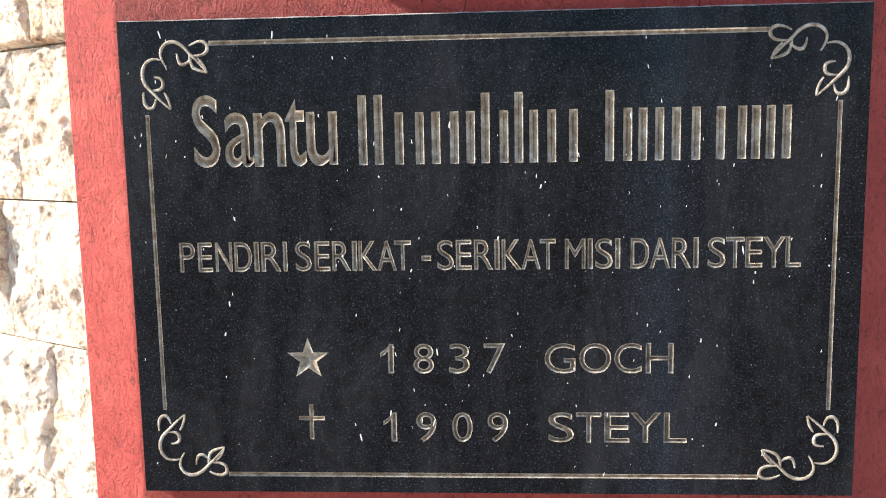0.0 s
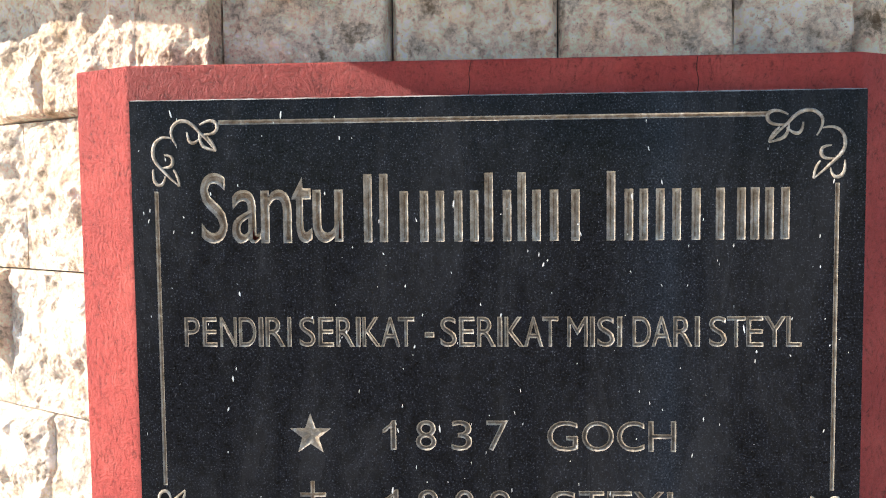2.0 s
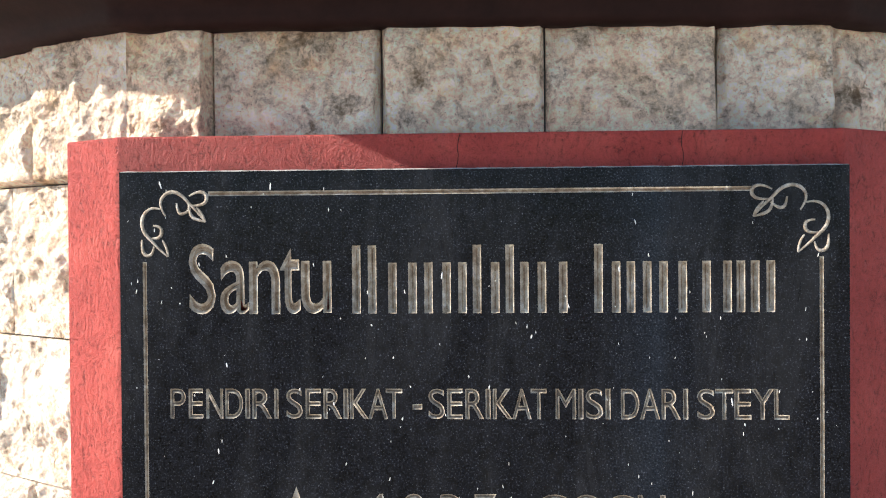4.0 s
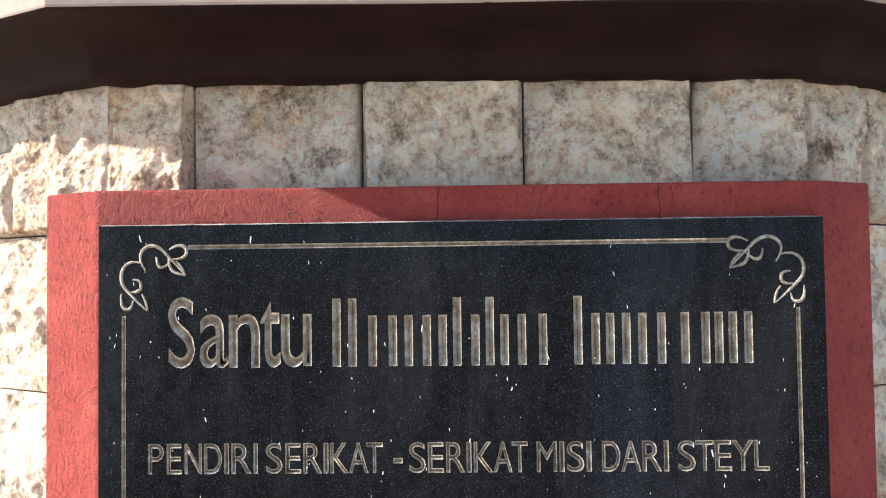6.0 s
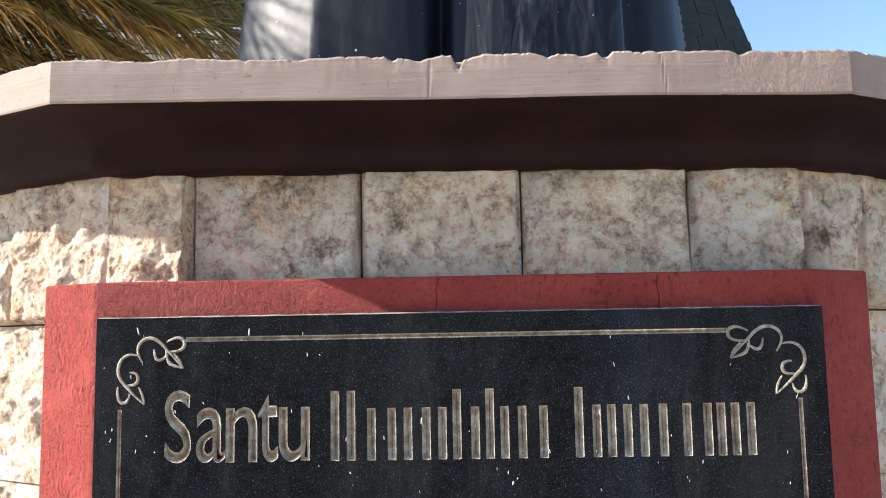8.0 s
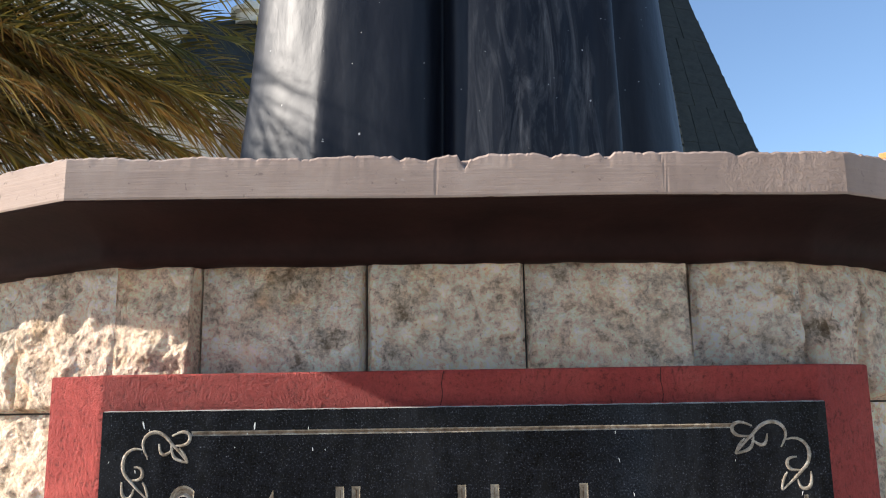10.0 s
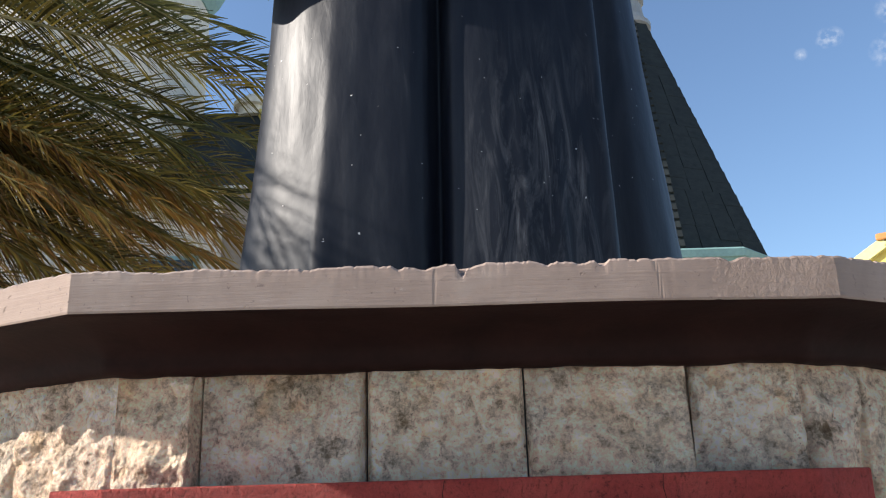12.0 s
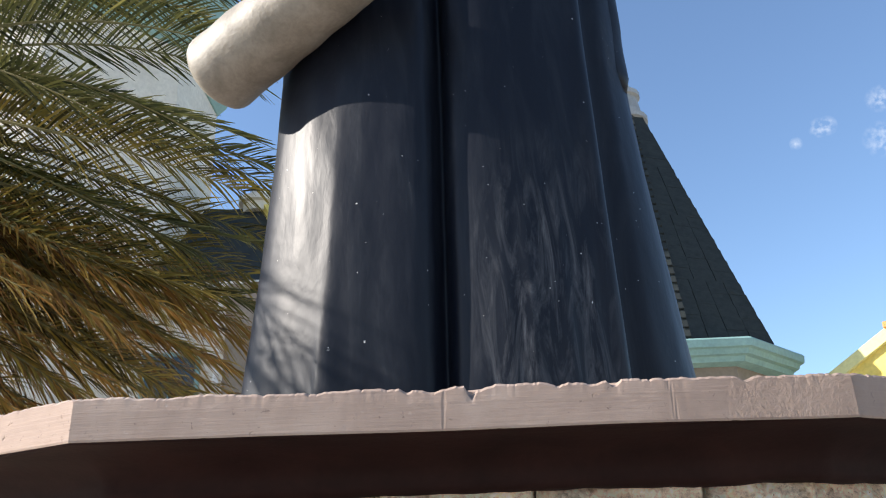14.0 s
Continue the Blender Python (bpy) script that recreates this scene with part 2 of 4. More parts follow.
def leaf_material(name, tones):
    m, n, l, b = mat(name, 0.5, spec=0.4)
    isl = n.new("ShaderNodeNewGeometry").outputs["Random Per Island"]
    col = ramp(n, l, isl, list(zip((0.0, 0.45, 0.78, 1.0), tones)))
    v = coords(n, l)
    col = mix(n, l, 0.6, col, ramp(n, l, noise_tex(n, l, v, 8.0, 4), [(0.3, G(0.65)), (0.7, G(1.25))]), "MULTIPLY")
    l.new(col, b.inputs["Base Color"])
    tr = n.new("ShaderNodeBsdfTranslucent")
    l.new(col, tr.inputs["Color"])
    ms = n.new("ShaderNodeMixShader")
    ms.inputs[0].default_value = 0.42
    l.new(b.outputs[0], ms.inputs[1])
    l.new(tr.outputs[0], ms.inputs[2])
    l.new(ms.outputs[0], n["Material Output"].inputs["Surface"])
    return m


STONE, RED, GRANITE, CARVED, CAP = stone_material(), red_material(), granite_material(), carved_material("pale_letter_edge", ((0.28, 0.21, 0.145), (0.50, 0.41, 0.31), (0.76, 0.69, 0.58))), cap_material()
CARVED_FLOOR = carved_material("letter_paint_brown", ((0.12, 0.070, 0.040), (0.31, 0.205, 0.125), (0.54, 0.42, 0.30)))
CARVED_DARK = carved_material("dark_letter_floor", ((0.06, 0.048, 0.038), (0.16, 0.125, 0.095), (0.32, 0.26, 0.195)))
ROBE = robe_material()
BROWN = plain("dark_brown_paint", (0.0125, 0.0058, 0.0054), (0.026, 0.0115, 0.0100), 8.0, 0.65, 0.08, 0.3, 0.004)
MORTAR = plain("dark_mortar", (0.10, 0.09, 0.08), (0.20, 0.18, 0.16), 30.0, 0.95)
SPECK = plain("white_paint_speck", (0.55, 0.54, 0.50), (0.72, 0.71, 0.68), 60.0, 0.6, 0.3, 0)
GROUT = plain("grey_grout", (0.16, 0.14, 0.125), (0.50, 0.47, 0.43), 45.0, 0.9, 0.2, 0)
CREVICE = plain("dark_crack", (0.05, 0.015, 0.012), (0.08, 0.025, 0.02), 60.0, 0.9, 0.2, 0)
PAPER = plain("cream_scroll_paint", (0.17, 0.150, 0.120), (0.31, 0.28, 0.235), 9.0, 0.55, 0.35, 0.5, 0.006)
SKINSTONE = plain("statue_skin_paint", (0.40, 0.29, 0.22), (0.48, 0.36, 0.28), 12.0, 0.6)
GREEN = leaf_material("palm_green", ((0.034, 0.040, 0.013), (0.095, 0.098, 0.030), (0.17, 0.165, 0.050), (0.27, 0.25, 0.08)))
OLIVE = leaf_material("palm_olive", ((0.046, 0.038, 0.011), (0.175, 0.138, 0.032), (0.32, 0.24, 0.052), (0.50, 0.36, 0.075)))
DRY = leaf_material("palm_dry", ((0.065, 0.030, 0.009), (0.31, 0.155, 0.038), (0.25, 0.185, 0.042), (0.52, 0.31, 0.072)))
STALK = plain("palm_stalk", (0.13, 0.12, 0.05), (0.22, 0.19, 0.08), 14.0, 0.6)
BARK = plain("palm_bark", (0.10, 0.075, 0.05), (0.20, 0.16, 0.11), 10.0, 0.95, 0.2, 0.9, 0.03, (1, 1, 4))
SLATE = plain("dark_green_shingle", (0.014, 0.018, 0.018), (0.030, 0.036, 0.034), 2.5, 0.8, 0.3, 0.3, 0.02, by_object=True)
TEAL = plain("teal_paint", (0.19, 0.32, 0.30), (0.25, 0.40, 0.37), 1.5, 0.6)
CREAM = plain("cream_render", (0.60, 0.55, 0.46), (0.72, 0.68, 0.58), 1.0, 0.85)
YELLOW = plain("yellow_paint", (0.72, 0.54, 0.12), (0.82, 0.66, 0.20), 1.5, 0.7)
PALE_YELLOW = plain("pale_yellow_paint", (0.66, 0.62, 0.26), (0.76, 0.72, 0.36), 1.5, 0.7)
ORANGE = plain("orange_ridge_tile", (0.50, 0.20, 0.06), (0.62, 0.28, 0.10), 3.0, 0.7)
WALLBROWN = plain("brown_render", (0.20, 0.16, 0.12), (0.28, 0.23, 0.18), 1.2, 0.85)
LEAD = plain("grey_lead", (0.25, 0.26, 0.26), (0.38, 0.39, 0.39), 3.0, 0.6)
GLASS, gn, gl_, gb = mat("dark_window_glass", 0.06, spec=0.6)
gb.inputs["Base Color"].default_value = (0.02, 0.03, 0.035, 1)
PAVING = plain("concrete_paving", (0.36, 0.325, 0.28), (0.48, 0.44, 0.38), 1.2, 0.9, 0.25, 0.4, 0.01)


# ---- building helpers ----
def link_mesh(name, verts, faces, materials, parent=None, label="", smooth=False, slots=None):
    me = bpy.data.meshes.new(name)
    me.from_pydata(verts, [], faces)
    for m in materials if isinstance(materials, (list, tuple)) else [materials]:
        me.materials.append(m)
    if slots:
        me.polygons.foreach_set("material_index", slots)
    if smooth:
        me.polygons.foreach_set("use_smooth", [True] * len(me.polygons))
    me.validate()
    ob = new(name, me)
    ob.parent = parent
    if label:
        ob["label"] = label
    return ob


def part(name, bm, material, parent, label="", smooth=False):
    me = bpy.data.meshes.new(name)
    bm.normal_update()
    bm.to_mesh(me)
    bm.free()
    me.materials.append(material)
    if smooth:
        me.polygons.foreach_set("use_smooth", [True] * len(me.polygons))
    ob = new(name, me)
    ob.parent = parent
    if label:
        ob["label"] = label
    return ob


def thing(name, x, y, z, label, category, group="", kind=""):
    ob = new(name)
    ob.location = (x, y, z)
    ob.empty_display_size = 0.1
    return tagged(ob, label, category, group, kind)


def box_bm(x0, x1, y0, y1, z0, z1, bevel=0.0):
    bm = bmesh.new()
    bmesh.ops.create_cube(bm, size=1.0)
    bmesh.ops.scale(bm, vec=(x1 - x0, y1 - y0, z1 - z0), verts=bm.verts)
    bmesh.ops.translate(bm, vec=((x0 + x1) / 2, (y0 + y1) / 2, (z0 + z1) / 2), verts=bm.verts)
    if bevel:
        bmesh.ops.bevel(bm, geom=bm.edges[:], offset=bevel, segments=2, affect="EDGES", profile=0.5)
    return bm


def ring_bm(rings, close_bottom=True, close_top=True):
    """A loft through closed rings of points, each of the same count."""
    bm = bmesh.new()
    vs = [[bm.verts.new(p) for p in r] for r in rings]
    k = len(vs[0])
    for a, b in zip(vs, vs[1:]):
        for i in range(k):
            bm.faces.new((a[i], a[(i + 1) % k], b[(i + 1) % k], b[i]))
    if close_bottom:
        bm.faces.new(vs[0][::-1])
    if close_top:
        bm.faces.new(vs[-1])
    return bm


def ngon_ring(cx, cy, z, r, k, turn=0.0):
    return [(cx + r * math.cos(turn + 2 * math.pi * i / k), cy + r * math.sin(turn + 2 * math.pi * i / k), z) for i in range(k)]


def offset_poly(poly, d):
    """The closed counter-clockwise polygon, moved outwards by d."""
    out = []
    for i in range(len(poly)):
        a, b, c = Vector(poly[i - 1]), Vector(poly[i]), Vector(poly[(i + 1) % len(poly)])
        n1 = Vector(((b - a).y, -(b - a).x)).normalized()
        n2 = Vector(((c - b).y, -(c - b).x)).normalized()
        n = (n1 + n2).normalized()
        out.append(tuple(b + n * (d / n.dot(n1))))
    return out


# ---- ground ----
def ground():
    v = [(-600, -600, 0), (600, -600, 0), (600, 600, 0), (-600, 600, 0)]
    ob = link_mesh("ground", v, [(0, 1, 2, 3)], PAVING)
    tagged(ob, "pale concrete paving of an open square", "ground", kind="structure")


ground()

# ---- pedestal ----
# Plan of the stone faces, counter-clockwise from above, front edge first.
PLAN = [(-0.537, 0.10), (0.526, 0.10), (1.231, 0.50), (1.50, 0.97), (1.231, 1.44), (0.538, 1.84), (-0.538, 1.84), (-1.231, 1.44), (-1.50, 0.97), (-1.231, 0.50)]
COURSES = [1.938, 1.698, 1.444, 1.197, 0.95, 0.705, 0.46, 0.215, -0.01]
CAP_LOW, CAP_TOP, OVERHANG = 1.981, 2.043, 0.178
# The cornice has a slightly narrower front than the stone below it.
CAP_PLAN = [(-0.494, 0.10), (0.482, 0.10)] + PLAN[2:]

pedestal = thing("pedestal", 0, 0, 0, "polygonal pedestal of split limestone blocks under a painted cornice", "pedestal")

core = offset_poly(PLAN, -0.02)
part("mortar_core", ring_bm([[(x, y, z) for x, y in core] for z in (-0.01, 1.97)]), MORTAR, pedestal, "dark recessed mortar between the stones")


def edge_samples(k, step):
    a, b = Vector(PLAN[k]), Vector(PLAN[(k + 1) % len(PLAN)])
    return max(2, int((b - a).length / step))


def lofted(profile, step_near, wobble):
    """Sweeps a profile of (outward, height) round the plan; the three faces near the front are finely divided."""
    offs = []
    for d, _ in profile:
        f = min(1.0, max(0.0, d / OVERHANG))
        offs.append(offset_poly([tuple(Vector(p).lerp(Vector(q), f)) for p, q in zip(PLAN, CAP_PLAN)], d))
    cols = []
    for k in range(len(PLAN)):
        n = edge_samples(k, step_near) if k in (0, 1, 9) else 8
        for i in range(n):
            f = i / n
            col = []
            for (d, z), poly in zip(profile, offs):
                a, b = Vector(poly[k]), Vector(poly[(k + 1) % len(poly)])
                p = a.lerp(b, f)
                col.append(Vector((p.x, p.y, z)))
            cols.append(wobble(k, f, col))
    m = len(profile)
    verts = [tuple(p) for c in cols for p in c]
    faces = []
    for i in range(len(cols)):
        j = (i + 1) % len(cols)
        for r in range(m - 1):
            faces.append((i * m + r, j * m + r, j * m + r + 1, i * m + r + 1))
    return verts, faces, len(cols)


def chip_depth(x):
    """How far the upper edge of the cap is broken away, along its front."""
    d = 0.0
    for at, wide, deep in ((-0.131, 0.010, 0.008), (-0.10, 0.035, 0.006), (-0.043, 0.008, 0.017), (-0.03, 0.02, 0.005), (0.075, 0.015, 0.006), (0.152, 0.010, 0.009), (0.12, 0.03, 0.004), (-0.30, 0.10, 0.004), (-0.47, 0.05, 0.004), (0.33, 0.012, 0.004)):
        d = max(d, deep * max(0.0, 1 - abs(x - at) / wide) ** 0.6)
    rough = max(0.0, noise.noise((x * 37, 3.1, 0))) * 0.005 + max(0.0, noise.noise((x * 110, 7.1, 0))) * 0.003 + max(0.0, noise.noise((x * 260, 2.1, 0)) - 0.1) * 0.003
    return d + rough


def cap_wobble(k, f, col):
    x, y = col[1].x, col[1].y
    s = x + y * 0.7
    d = chip_depth(s if k == 0 else s + 5)
    out = []
    for r, p in enumerate(col):
        q = p.copy()
        q.z += 0.003 * noise.noise((s * 3, 0.5, 0)) * (r > 0) - 0.009 * max(-0.7, min(0.7, x))
        if r >= 4:
            q.z -= d * (1.0 if r < 6 else 0.55)
        if r == 3:
            q.z -= 0.4 * d
        jag = 0.0018 * noise.noise((s * 45, r * 3.3, 1.0)) + 0.0012 * noise.noise((s * 120, r * 5.7, 4.0))
        q.y += jag * (0.12 if r <= 3 else 0.4 if r == 4 else 1.0)
        if k == 0 and 2 <= r <= 5 and min(abs(x + 0.034 - 0.002 * r), abs(x - 0.287 + 0.0015 * r)) < 0.0014:
            q.y += 0.0004
        if r <= 1:
            q.z += 0.0012 * max(0, noise.noise((s * 60, 9.0, 2.0)) - 0.25)
        out.append(q)
    return out


cap_profile = [(d + OVERHANG - 0.12, z) for d, z in ((0.085, CAP_LOW + 0.001), (0.1185, CAP_LOW), (0.1198, CAP_LOW + 0.003), (0.12, CAP_LOW + 0.040), (0.119, CAP_TOP - 0.004), (0.114, CAP_TOP), (0.09, CAP_TOP + 0.001))]
cv, cf, count = lofted(cap_profile, 0.0027, cap_wobble)
m_ = len(cap_profile)
cf.append([i * m_ + m_ - 1 for i in range(count)])
cap_slab = link_mesh("cap_slab", cv, cf, CAP, pedestal, "chipped cap slab in worn mauve-brown paint")

cove_profile = [(-0.015, 1.917), (0.012, 1.914), (0.026, 1.915), (0.034, 1.919), (0.039, 1.925), (0.041, 1.931)]
for i in range(1, 12):
    a = i / 11 * math.pi / 2
    cove_profile.append((0.041 + 0.128 * (1 - math.cos(a)), 1.931 + 0.048 * math.sin(a)))
cove_profile += [(0.1752, CAP_LOW - 0.0012), (0.1754, CAP_LOW + 0.006)]


def cove_wobble(k, f, col):
    s = col[4].x + col[4].y
    return [p + Vector((0, 0, (0.006 * noise.noise((s * 6, 2.2, 0)) + 0.003 * noise.noise((s * 19, 5.2, 0))) * max(0, 1 - r / 6) - 0.009 * max(-0.7, min(0.7, p.x)))) for r, p in enumerate(col)]


cv, cf, count = lofted(cove_profile, 0.012, cove_wobble)
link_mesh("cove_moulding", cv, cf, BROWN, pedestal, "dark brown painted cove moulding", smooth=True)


def stone_planes(seed, w, h):
    """Cleavage planes of one split stone: a point on the face, its two slopes and its height."""
    rng = random.Random(seed * 7 + 1)
    if seed == 1:
        return [(w * 0.5, h * rng.uniform(0.2, 0.8), rng.uniform(0.10, 0.30), rng.uniform(-0.12, 0.12), rng.uniform(0.004, 0.012)) for _ in range(5)]
    return [(rng.uniform(0.1, 0.9) * w, rng.uniform(0.1, 0.9) * h, rng.uniform(-0.20, 0.20), rng.uniform(-0.22, 0.22), rng.uniform(0.002, 0.014)) for _ in range(4)]


def stone_relief(seed, u, v, w, h, planes):
    """Height of a split stone face at (u, v) of its w x h, in metres."""
    p = Vector((u * 1.0 + seed * 3.17, v * 1.0 - seed * 1.71, seed * 0.77))
    du = 0.022 * noise.noise(p * 14) + 0.009 * noise.noise(p * 37)
    dv = 0.022 * noise.noise(p * 14 + Vector((5, 2, 9))) + 0.009 * noise.noise(p * 37 + Vector((1, 7, 3)))
    facet = min(c + a * (u + du - x) + b * (v + dv - y) for x, y, a, b, c in planes)
    facet = max(-0.020, facet) + 0.007
    e = min(u, w - u, v, h - v)
    rise = min(1.0, max(0.0, e / (0.008 + 0.006 * noise.noise(p * 30))))
    rise = rise * rise * (3 - 2 * rise)
    rough = 0.005 * noise.fractal(p * 12, 0.9, 2.1, 4) + 0.0042 * noise.fractal(p * 44, 0.75, 2.1, 4)
    step = 0.006 * max(0.0, abs(noise.noise(p * 17)) - 0.10)
    face = min(0.004 + facet + rough + 4 * step, 0.008 + 0.5 * (h - v))
    return rise * face - 0.007 * (1 - rise)


def stone_mesh(seed, w, h, nu, nv):
    verts, faces = [], []
    planes = stone_planes(seed, w, h)
    for j in range(nv + 1):
        for i in range(nu + 1):
            u, v = w * i / nu, h * j / nv
            verts.append((u, -stone_relief(seed, u, v, w, h, planes), v))
    for j in range(nv):
        for i in range(nu):
            a = j * (nu + 1) + i
            faces.append((a, a + 1, a + nu + 2, a + nu + 1))
    rim = [i for i in range(nu + 1)] + [(j + 1) * (nu + 1) - 1 for j in range(1, nv + 1)] + [nv * (nu + 1) + i for i in range(nu - 1, -1, -1)] + [j * (nu + 1) for j in range(nv - 1, 0, -1)]
    base = len(verts)
    for r in rim:
        x, _, z = verts[r]
        verts.append((x, 0.05, z))
    k = len(rim)
    for i in range(k):
        faces.append((rim[i], base + i, base + (i + 1) % k, rim[(i + 1) % k]))
    me = bpy.data.meshes.new("stone")
    me.from_pydata(verts, [], faces)
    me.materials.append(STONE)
    return me


def lay_stone(me, k, u0, z0):
    a, b = Vector(PLAN[k]), Vector(PLAN[(k + 1) % len(PLAN)])
    d = (b - a).normalized()
    ob = new("stone", me)
    ob.parent = pedestal
    ob.matrix_basis = Matrix.Translation((a.x + d.x * u0, a.y + d.y * u0, z0)) @ Matrix.Rotation(math.atan2(d.y, d.x), 4, "Z")
    return ob


def lay_courses():
    rng = random.Random(11)
    shared = {}
    seed = 0
    for k in range(len(PLAN)):
        a, b = Vector(PLAN[k]), Vector(PLAN[(k + 1) % len(PLAN)])
        length = (b - a).length
        for c in range(len(COURSES) - 1):
            z1, z0 = COURSES[c], COURSES[c + 1]
            near = k in (0, 1, 9) and c < 5
            if k == 0 and c == 0:
                cuts = [0.0, 0.137, 0.394, 0.639, 0.892, length]
            elif k == 9 and c == 0:
                cuts = [0.0, 0.20, 0.39, 0.58, length]
            elif k == 1 and c == 0:
                cuts = [0.0, 0.125, 0.37, 0.60, length]
            else:
                cuts, u = [0.0], 0.0
                while True:
                    u += rng.choice((0.20, 0.23, 0.26, 0.29))
                    if u > length - 0.12:
                        break
                    cuts.append(u)
                cuts.append(length)
            for u0, u1 in zip(cuts, cuts[1:]):
                seed += 1
                g = 0.0016
                if k == 0 and 1 <= c <= 2 and u0 > 0.1 and u1 < length - 0.1:
                    continue
                w, h = u1 - u0 - 2 * g, z1 - z0 - 2 * g
                if near:
                    cell = 0.0036 if c == 0 else 0.0055
                    me = stone_mesh(seed, w, h, int(w / cell), int(h / cell))
                else:
                    key = (round(w, 2), round(h, 2), seed % 3)
                    if key not in shared:
                        shared[key] = stone_mesh(seed, w, h, 9, 9)
                    me = shared[key]
                lay_stone(me, k, u0 + g, z0 + g)


# ---- red surround of the plaque ----
def red_surround():
    plan = [(-0.513, 0.02), (0.503, 0.02), (0.600, 0.072), (0.551, 0.160), (-0.563, 0.160), (-0.612, 0.072)]
    bm = ring_bm([[(x, y, z) for x, y in plan] for z in (0.985, 1.752)])
    bmesh.ops.bevel(bm, geom=bm.edges[:], offset=0.003, segments=2, affect="EDGES", profile=0.5)
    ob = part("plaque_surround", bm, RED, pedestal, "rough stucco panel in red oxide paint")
    for x, lean in ((-0.028, 0.003), (0.285, -0.002)):
        bm = bmesh.new()
        pts = [(x + lean * t + 0.0012 * math.sin(9 * t + x * 40), 1.7025 + 0.048 * t) for t in (0, 0.2, 0.4, 0.6, 0.8, 1.0)]
        a = [bm.verts.new((px - 0.0006, 0.0197, pz)) for px, pz in pts]
        b = [bm.verts.new((px + 0.0006, 0.0197, pz)) for px, pz in pts]
        c = [bm.verts.new((px, 0.0215, pz)) for px, pz in pts]
        for i in range(5):
            bm.faces.new((a[i], b[i], b[i + 1], a[i + 1]))
            bm.faces.new((b[i], c[i], c[i + 1], b[i + 1]))
            bm.faces.new((c[i], a[i], a[i + 1], c[i + 1]))
        part("crack", bm, CREVICE, ob, "hairline crack in the paint")
    bm = bmesh.new()
    rng = random.Random(4)
    lo = [bm.verts.new((-0.499 + 0.01 * i, -0.0006, 1.6999 - rng.random() * 0.0007)) for i in range(101)]
    hi = [bm.verts.new((-0.499 + 0.01 * i, 0.0016, 1.7006 + rng.random() * 0.0008)) for i in range(101)]
    for i in range(100):
        bm.faces.new((lo[i], lo[i + 1], hi[i + 1], hi[i]))
    part("grout_line", bm, GROUT, ob, "thin pale grout line")
    return ob


red_surround()


# ---- plaque ----
plaque = thing("memorial_plaque", 0, 0, 1.036, "polished black granite plaque with carved lettering and scroll border", "plaque")
PL = (-0.501, 0.502, 1.033, 1.70)
UPRIGHT = Matrix.Rotation(math.pi / 2, 4, "X")   # drawing plane to the wall
HOLES = []            # outlines cut through the face: lists of (x, z)


def thicken(outline, e):
    """Moves an outline sideways by e, with blunted corners."""
    pts = [p for p, q in zip(outline, outline[1:] + outline[:1]) if abs(p[0] - q[0]) + abs(p[1] - q[1]) > 1e-6]
    out = []
    for i in range(len(pts)):
        a, b, c = Vector(pts[i - 1]), Vector(pts[i]), Vector(pts[(i + 1) % len(pts)])
        n1 = Vector(((b - a).y, -(b - a).x)).normalized()
        n2 = Vector(((c - b).y, -(c - b).x)).normalized()
        n = n1 + n2
        n = n1 if n.length < 0.2 else n.normalized()
        out.append(tuple(b + n * (e / max(0.6, n.dot(n1)))))
    return out


def text_word(body, x0, x1, z0, z1, depth, bold=0.0002):
    """A word carved into the face, fitted to its box."""
    data = bpy.data.curves.new("word", "FONT")
    data.body, data.size, data.resolution_u = body, 0.1, 4
    ob = bpy.data.objects.new("word", data)
    scene.collection.objects.link(ob)
    dg = bpy.context.evaluated_depsgraph_get()
    curve = ob.evaluated_get(dg).to_curve(dg)
    outs = []
    for s in curve.splines:
        pts = []
        bp = s.bezier_points
        for i in range(len(bp)):
            p, q = bp[i], bp[(i + 1) % len(bp)]
            straight = p.handle_right_type == "VECTOR" and q.handle_left_type == "VECTOR"
            n = 1 if straight else 5
            for t in range(n):
                f = t / n
                c = p.co * (1 - f) ** 3 + p.handle_right * 3 * f * (1 - f) ** 2 + q.handle_left * 3 * f * f * (1 - f) + q.co * f ** 3
                pts.append((c.x, c.y))
        outs.append(pts)
    xs = [p[0] for o in outs for p in o]
    ys = [p[1] for o in outs for p in o]
    sx, sy = (x1 - x0) / (max(xs) - min(xs)), (z1 - z0) / (max(ys) - min(ys))
    fit_x = lambda x: x0 + (x - min(xs)) * sx  # noqa: E731
    fit_z = lambda y: z0 + (y - min(ys)) * sy  # noqa: E731
    ob.to_curve_clear()
    bpy.data.objects.remove(ob)
    outs = [[(fit_x(x), fit_z(y)) for x, y in o] for o in outs]
    area = max((sum(a[0] * b[1] - b[0] * a[1] for a, b in zip(o, o[1:] + o[:1])) for o in outs), key=abs)
    outs = [thicken(o, bold if area > 0 else -bold) for o in outs]
    HOLES.extend(outs)
    span = [(min(p[0] for p in o), max(p[0] for p in o)) for o in outs]
    outer = [i for i, a in enumerate(span) if not any(j != i and b[0] <= a[0] and a[1] <= b[1] for j, b in enumerate(span))]
    for i in outer:
        inside = [outs[j] for j, b in enumerate(span) if j not in outer and span[i][0] <= b[0] and b[1] <= span[i][1]]
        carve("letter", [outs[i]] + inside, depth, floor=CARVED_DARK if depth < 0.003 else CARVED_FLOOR)


